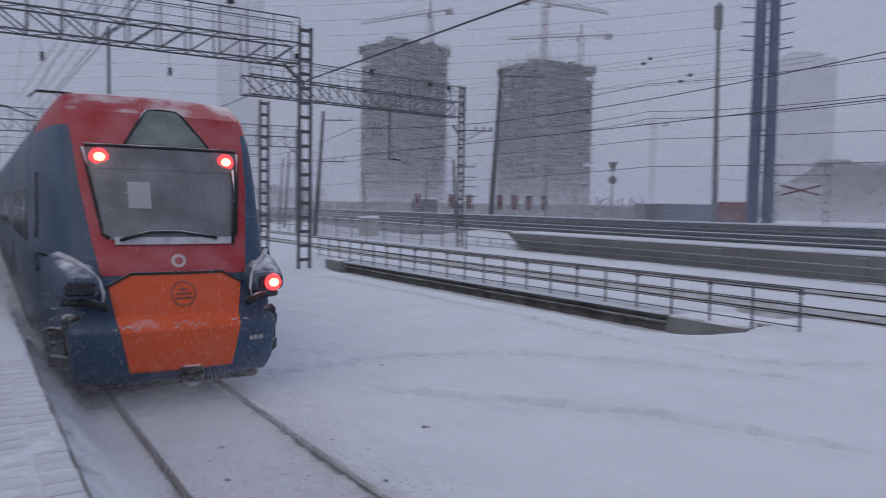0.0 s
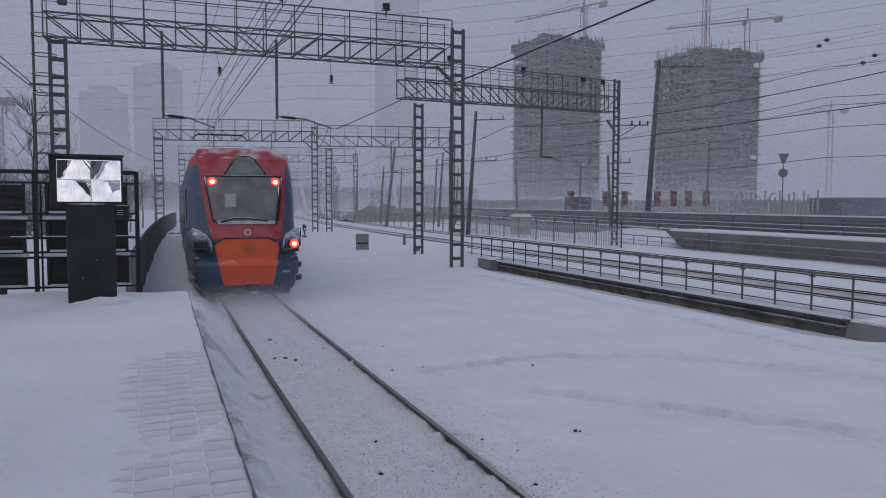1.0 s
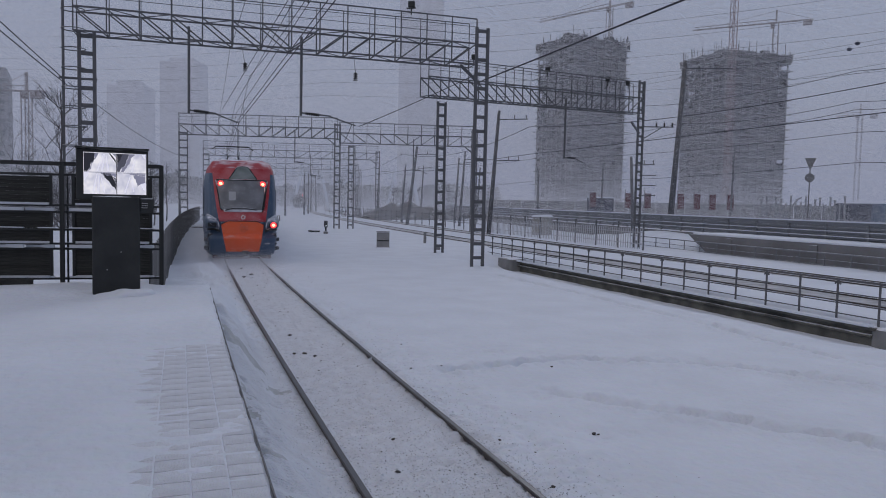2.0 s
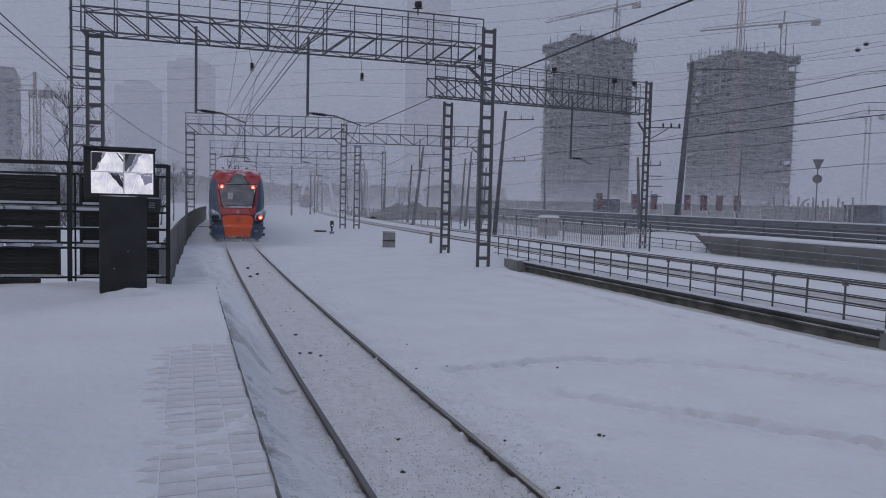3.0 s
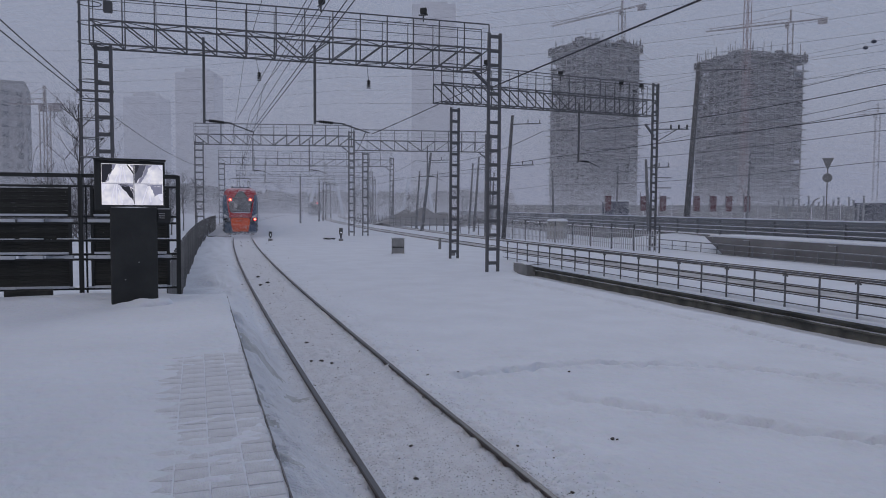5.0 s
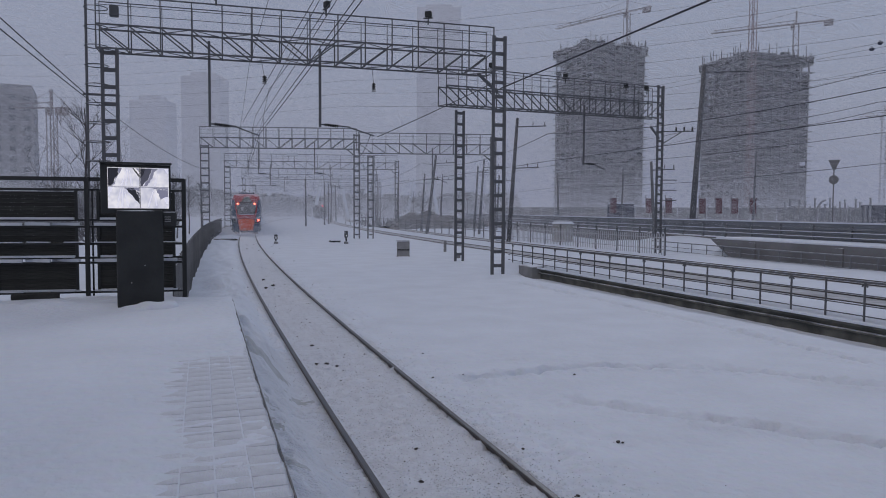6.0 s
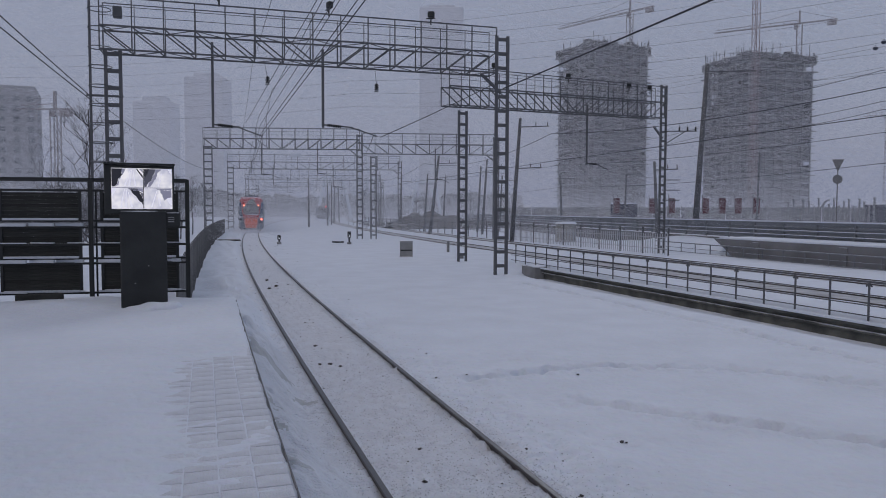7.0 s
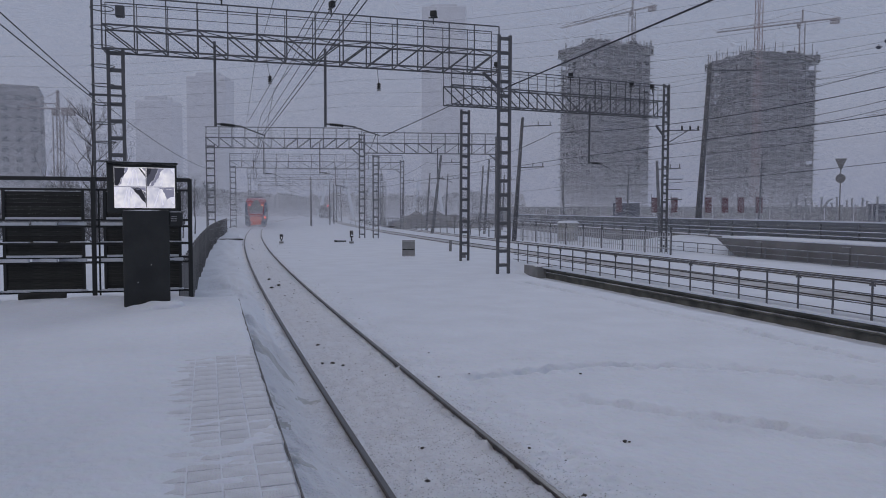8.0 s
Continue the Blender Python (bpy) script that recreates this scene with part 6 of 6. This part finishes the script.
# head lamp pods
for k in (-1, 1):
    bm = bmesh.new()
    loops = []
    for y, cx0, cz0, hw, hh in ((0.16, 1.27, 1.645, 0.185, 0.095), (0.22, 1.26, 1.65, 0.235, 0.14), (0.42, 1.25, 1.68, 0.285, 0.21), (0.75, 1.27, 1.72, 0.315, 0.28), (1.2, 1.31, 1.76, 0.31, 0.31), (1.9, 1.36, 1.78, 0.25, 0.26)):
        lp = []
        for j in range(20):
            a = j * math.tau / 20
            ca, sa = math.cos(a), math.sin(a)
            lp.append(bm.verts.new((k * (cx0 + hw * math.copysign(abs(ca) ** 0.6, ca)), y, cz0 + hh * math.copysign(abs(sa) ** 0.7, sa))))
        loops.append(lp)
    for a, q in zip(loops, loops[1:]):
        for j in range(20):
            bm.faces.new((a[j], a[(j + 1) % 20], q[(j + 1) % 20], q[j]))
    bm.faces.new(loops[0]), bm.faces.new(loops[-1][::-1])
    bmesh.ops.recalc_face_normals(bm, faces=bm.faces)
    pod = part("lamp_pod", bm, T_POD, train, smooth=True)
    bm = bmesh.new()
    add_box(bm, (k * 1.27, 0.145, 1.645), (0.36, 0.06, 0.18), 0.028)
    part("lamp_glass", bm, T_GLASS_DARK, pod, "dark head lamp glass")
    tube("frost_brow", pod, [(k * 1.46, 0.95, 2.06), (k * 1.30, 0.62, 1.99), (k * 1.14, 0.42, 1.88), (k * 1.03, 0.27, 1.74), (k * 0.985, 0.19, 1.58), (k * 1.0, 0.17, 1.46)], 0.042, FROST, 7, 0.018, "caked frost round the head lamp")
    tube("shadow_gap", pod, [(k * 0.93, 0.20, 1.36), (k * 1.12, 0.22, 1.45), (k * 1.45, 0.45, 1.45)], 0.055, BLACK, 6)
    box("side_intake", train, (k * 1.30, 0.86, 1.0), (0.30, 1.0, 0.56), T_DARK, 0.06)
    for z in (0.78, 0.95, 1.12, 1.26):
        bar("intake_fin", train, (k * 1.22, 0.36, z), (k * 1.52, 1.2, z), 0.04, T_POD, 0.05)
    for z in (0.62, 1.0):
        bar("step", train, (k * 1.40, 0.5, z), (k * 1.58, 0.8, z), 0.05, T_DARK, 0.16)
    tube("mirror_bracket", train, [(k * 1.55, 1.5, 2.0), (k * 1.68, 1.45, 2.05), (k * 1.68, 1.4, 1.8)], 0.02, BLACK, 5)
lamp(train, 1.29, 0.06, 1.65, 0.125)
for j, (x, l) in enumerate(((0.94, 0.05), (1.01, 0.05), (1.08, 0.07))):
    bar("number_bar", train, (x, face(x, 0.85) - 0.03, 0.85), (x + l, face(x + l, 0.85) - 0.03, 0.85), 0.02, PAPER, 0.06)
# under the nose
box("apron", train, (0, 0.5, 0.36), (2.1, 0.5, 0.22), T_DARK, 0.05)
box("snow_plough", train, (0, 0.75, 0.28), (2.5, 0.3, 0.26), mat("rusty_red_plough", (0.16, 0.045, 0.04), 0.8, 0, 0.4, 3, 0.2, second=(0.30, 0.22, 0.22), snow=0.1), 0.05)
box("coupler", train, (0.1, 0.12, 0.44), (0.3, 0.5, 0.22), T_DARK, 0.04)
box("hanging_ice", train, (0.16, 0.2, 0.34), (0.22, 0.2, 0.26), FROST, 0.06, "lump of hanging ice")
for yc in (3.4, 6.0, 17.5, 20.0):
    ax = part("wheelset", (lambda q: ([bmesh.ops.create_cone(q, cap_ends=True, segments=24, radius1=0.45, radius2=0.45, depth=0.14, matrix=pose(k * 0.8, yc, 0.45, 0, 90, 0)) for k in (-1, 1)], add_tube(q, [(-0.8, yc, 0.45), (0.8, yc, 0.45)], 0.08, 8), q)[2])(bmesh.new()), T_DARK, train)
for yc in (4.7, 18.75):
    for k in (-1, 1):
        box("bogie_frame", train, (k * 1.05, yc, 0.62), (0.18, 3.6, 0.3), T_DARK, 0.05)


def car_body(y0, y1, parent, name):
    """A carriage: one smooth section drawn out along the train."""
    sec = [(-1.56, 0.40), (-1.63, 1.2), (-1.65, 3.2), (-1.60, 3.7), (-1.50, 4.12), (-1.30, 4.42), (-1.02, 4.58), (0, 4.64), (1.02, 4.58), (1.30, 4.42), (1.50, 4.12), (1.60, 3.7), (1.65, 3.2), (1.63, 1.2), (1.56, 0.40)]
    bm = bmesh.new()
    A = [bm.verts.new((x, y0, z)) for x, z in sec]
    B = [bm.verts.new((x, y1, z)) for x, z in sec]
    n = len(sec)
    for i in range(n):
        bm.faces.new((A[i], A[(i + 1) % n], B[(i + 1) % n], B[i]))
    bm.faces.new(A[::-1]), bm.faces.new(B)
    bmesh.ops.recalc_face_normals(bm, faces=bm.faces)
    c = part(name, bm, T_SIDE, parent)
    for k in (-1, 1):
        yy = y0 + 0.8
        while yy < y1 - 2.5:
            box("side_window", c, (k * 1.645, yy + 0.9, 2.55), (0.04, 1.7, 0.95), T_GLASS_DARK, 0.01)
            yy += 2.2
        box("door", c, (k * 1.65, y0 + 7.6, 1.95), (0.05, 1.3, 2.1), T_SIDE, 0.02)
        box("skirt", c, (k * 1.52, (y0 + y1) / 2, 0.55), (0.06, y1 - y0 - 6, 0.5), T_DARK, 0.02)
    box("roof_unit", c, (0, (y0 + y1) / 2 + 2, 4.74), (1.9, 5.0, 0.35), T_BLUE, 0.08)
    return c


car_body(CAB_L - 0.02, 22.6, train, "car_body")
car_body(23.2, 44.6, train, "car_body")
box("gangway", train, (0, 22.9, 2.3), (1.5, 0.6, 3.0), T_DARK, 0.05)
# cab side window and door line
for k in (-1, 1):
    box("cab_side_window", train, (k * 1.585, 2.95, 2.72), (0.08, 0.55, 1.05), T_GLASS_DARK, 0.03)
# pantograph
pan = part("pantograph", (lambda q: (add_box(q, (0, 13.0, 4.74), (1.6, 1.8, 0.1), 0.02), q)[1])(bmesh.new()), BLACK, train)
for k in (-0.45, 0.45):
    bar("lower_arm", pan, (k, 13.7, 4.7), (k * 0.6, 12.3, 5.25), 0.05, BLACK)
    bar("upper_arm", pan, (k * 0.6, 12.3, 5.25), (k, 13.4, 5.84), 0.04, BLACK)
bar("collector", pan, (-0.95, 13.4, 5.86), (0.95, 13.4, 5.86), 0.07, BLACK)
for x in (-0.95, 0.95):
    bar("horn", pan, (x, 13.4, 5.86), (x * 1.25, 13.4, 5.66), 0.05, BLACK)
for x in (-0.8, 0, 0.8):
    bar("roof_insulator", pan, (x, 9.5, 4.5), (x, 9.5, 4.9), 0.14, BLACK)

# the red tail light of a second train far down the line
far_train = thing("distant_train", "dim standing train with a red light far down the line", "train", at=pose(32.4, 197.4, 0, 0, 0, 0))
box("body", far_train, (0, 3, 2.3), (2.9, 6, 3.6), HOARD, 0.6)
box("windscreen", far_train, (0, -0.05, 2.9), (2.3, 0.12, 1.2), TOWER_IN, 0.04)
bm = bmesh.new()
bmesh.ops.create_uvsphere(bm, u_segments=10, v_segments=8, radius=0.16, matrix=pose(0.2, -0.2, 3.9))
part("lamp", bm, LAMP_RED, far_train, "red light")

# ---- pavers at the platform edge ----
bm = bmesh.new()
add_box(bm, (0, 0, -0.03), (0.202, 0.188, 0.06))
bmesh.ops.bevel(bm, geom=[ed for ed in bm.edges if all(v.co.z > -0.01 for v in ed.verts)], offset=0.003, segments=1, affect="EDGES")
paver = bpy.data.meshes.new("paver")
bm.to_mesh(paver)
bm.free()
paver.materials.append(TILE)
rnd = random.Random(4)
for r in range(36):
    for c in range(7):
        y = 3.4 + r * 0.20 + 0.02 * (c % 2)
        x = plat_edge(y) - 0.135 - c * 0.212
        p = new("paver", paver)
        p.parent = plat
        p.matrix_basis = pose(x, y, PZ + rnd.uniform(-0.002, 0.001), rnd.uniform(-0.15, 0.15), rnd.uniform(-0.15, 0.15), 0)

# ---- snow in the air: driven flakes in loose clumps, thicker out over the yard ----
def streaks(g, c, r, length, width, fall=0.16):
    """Thin wind-drawn streaks of snow through the points c, sized by their reach r."""
    n = len(c)
    d = np.stack([np.full(n, 0.96), np.full(n, -0.22), g.normal(-fall, 0.45, n)], 1)
    up = np.stack([g.normal(0, 0.15, n), g.normal(0, 0.15, n), np.ones(n)], 1)
    half = (0.5 * length * r * g.uniform(0.4, 1.6, n))[:, None]
    w = (width * r * g.uniform(0.7, 1.3, n))[:, None]
    return np.stack([c - d * half, c + d * half, c + up * w], 1).reshape(-1, 3)


def air_snow():
    g = np.random.default_rng(11)
    out = []
    # even fall through the whole depth of the yard, and the thick air beyond the far towers
    for n, r0, r1, width in ((1150000, 48, 330, 3.6e-5), (640000, 352, 450, 12.0e-5)):
        r = r0 + (r1 - r0) * g.random(n)
        a = np.radians(g.uniform(-16, 67, n))
        e = np.radians(-3.0 + 20.5 * g.random(n) ** 1.12)
        c = np.stack([r * np.sin(a) * np.cos(e), r * np.cos(a) * np.cos(e), 2.8 + r * np.sin(e)], 1)
        keep = c[:, 2] > 0.05
        out.append(streaks(g, c[keep], r[keep], 0.0100, width))
    # snow swept low over the ground
    n = 320000
    r = g.uniform(50, 335, n)
    a = np.radians(g.uniform(-16, 67, n))
    c = np.stack([r * np.sin(a), r * np.cos(a), 0.05 + g.exponential(4.6, n)], 1)
    out.append(streaks(g, c, r, 0.0095, 3.9e-5, 0.05))
    return triangles("falling_snow", np.concatenate(out))


def triangles(name, v):
    me = bpy.data.meshes.new(name)
    n = len(v) // 3
    me.vertices.add(3 * n)
    me.vertices.foreach_set("co", np.ascontiguousarray(v, dtype=np.float32).ravel())
    me.loops.add(3 * n)
    me.loops.foreach_set("vertex_index", np.arange(3 * n, dtype=np.int32))
    me.polygons.add(n)
    me.polygons.foreach_set("loop_start", np.arange(0, 3 * n, 3, dtype=np.int32))
    me.materials.append(FLAKE)
    me.update(calc_edges=True)
    return new(name, me)


FLAKE = bpy.data.materials.new("snow_flake")
FLAKE.use_nodes = True
FLAKE.node_tree.nodes["Principled BSDF"].inputs["Base Color"].default_value = (0.84, 0.85, 0.90, 1)
FLAKE.node_tree.nodes["Principled BSDF"].inputs["Roughness"].default_value = 1.0
FLAKE.node_tree.nodes["Principled BSDF"].inputs["Specular IOR Level"].default_value = 0.0
tagged(air_snow(), "fine snow driving through the air over the yard", "falling snow", kind="stuff")


def blown_snow():
    """Snow dust stirred up round the tail of the train."""
    g = np.random.default_rng(5)
    n = 300000
    side = g.random(n) < 0.42
    x = np.where(side, np.sign(g.normal(size=n)) * (1.45 + np.abs(g.normal(0, 0.55, n))), g.normal(0, 1.0, n))
    y = np.where(side, g.uniform(-2.0, 9.0, n), 0.2 - np.abs(g.normal(0, 3.5, n)))
    z = np.where(side, np.abs(g.normal(0, 0.75, n)), np.abs(g.normal(0, 0.24, n))) + 0.02
    veil = g.random(n) < 0.06
    x = np.where(veil, g.normal(0, 1.5, n), x)
    y = np.where(veil, -g.uniform(0.2, 6.0, n), y)
    z = np.where(veil, np.abs(g.normal(0, 1.7, n)), z)
    c = np.stack([x, y, z], 1)
    u, w = g.normal(size=(n, 3)), g.normal(size=(n, 3))
    u /= np.linalg.norm(u, axis=1)[:, None]
    w -= u * (u * w).sum(1)[:, None]
    w /= np.linalg.norm(w, axis=1)[:, None]
    s = g.uniform(0.0026, 0.0056, n)[:, None]
    v = np.stack([c + s * (u * math.cos(q) + w * math.sin(q)) for q in (0.0, 2.0944, 4.1888)], 1).reshape(-1, 3)
    return triangles("blown_snow", v)


cloud_of_snow = tagged(blown_snow(), "powder snow whirled up behind the moving train", "blown snow", kind="stuff")


def settling_wake():
    """A gust of powder hanging over the track where the train has passed."""
    g = np.random.default_rng(8)
    n = 11000
    y = g.uniform(66, 104, n)
    x = 2.56 + 0.00044 * y * y + g.normal(0.6, 2.2, n)
    z = np.abs(g.normal(0, 2.6, n)) + 0.05
    v = streaks(g, np.stack([x, y, z], 1), y, 0.006, 2.6e-5, 0.05)
    return triangles("powder_snow", v)


tagged(settling_wake(), "fine powder snow hanging in the air over the track", "powder snow", kind="stuff")


def motions():
    """The train draws away along the curve, gathering speed."""
    rows = []
    for i in range(33):
        t = 8.0 * i / 32
        y = 10.3 + 10.75 * t + 0.25 * t * t
        rows.append((t, pose(axis1(y) - 0.02 - 0.07 * min(t, 1) - 0.015 * t, y, 0, 0, 0, -1.5 - 3.5 * t / 8)))
    walk(train, rows)
    walk(cloud_of_snow, rows)


motions()
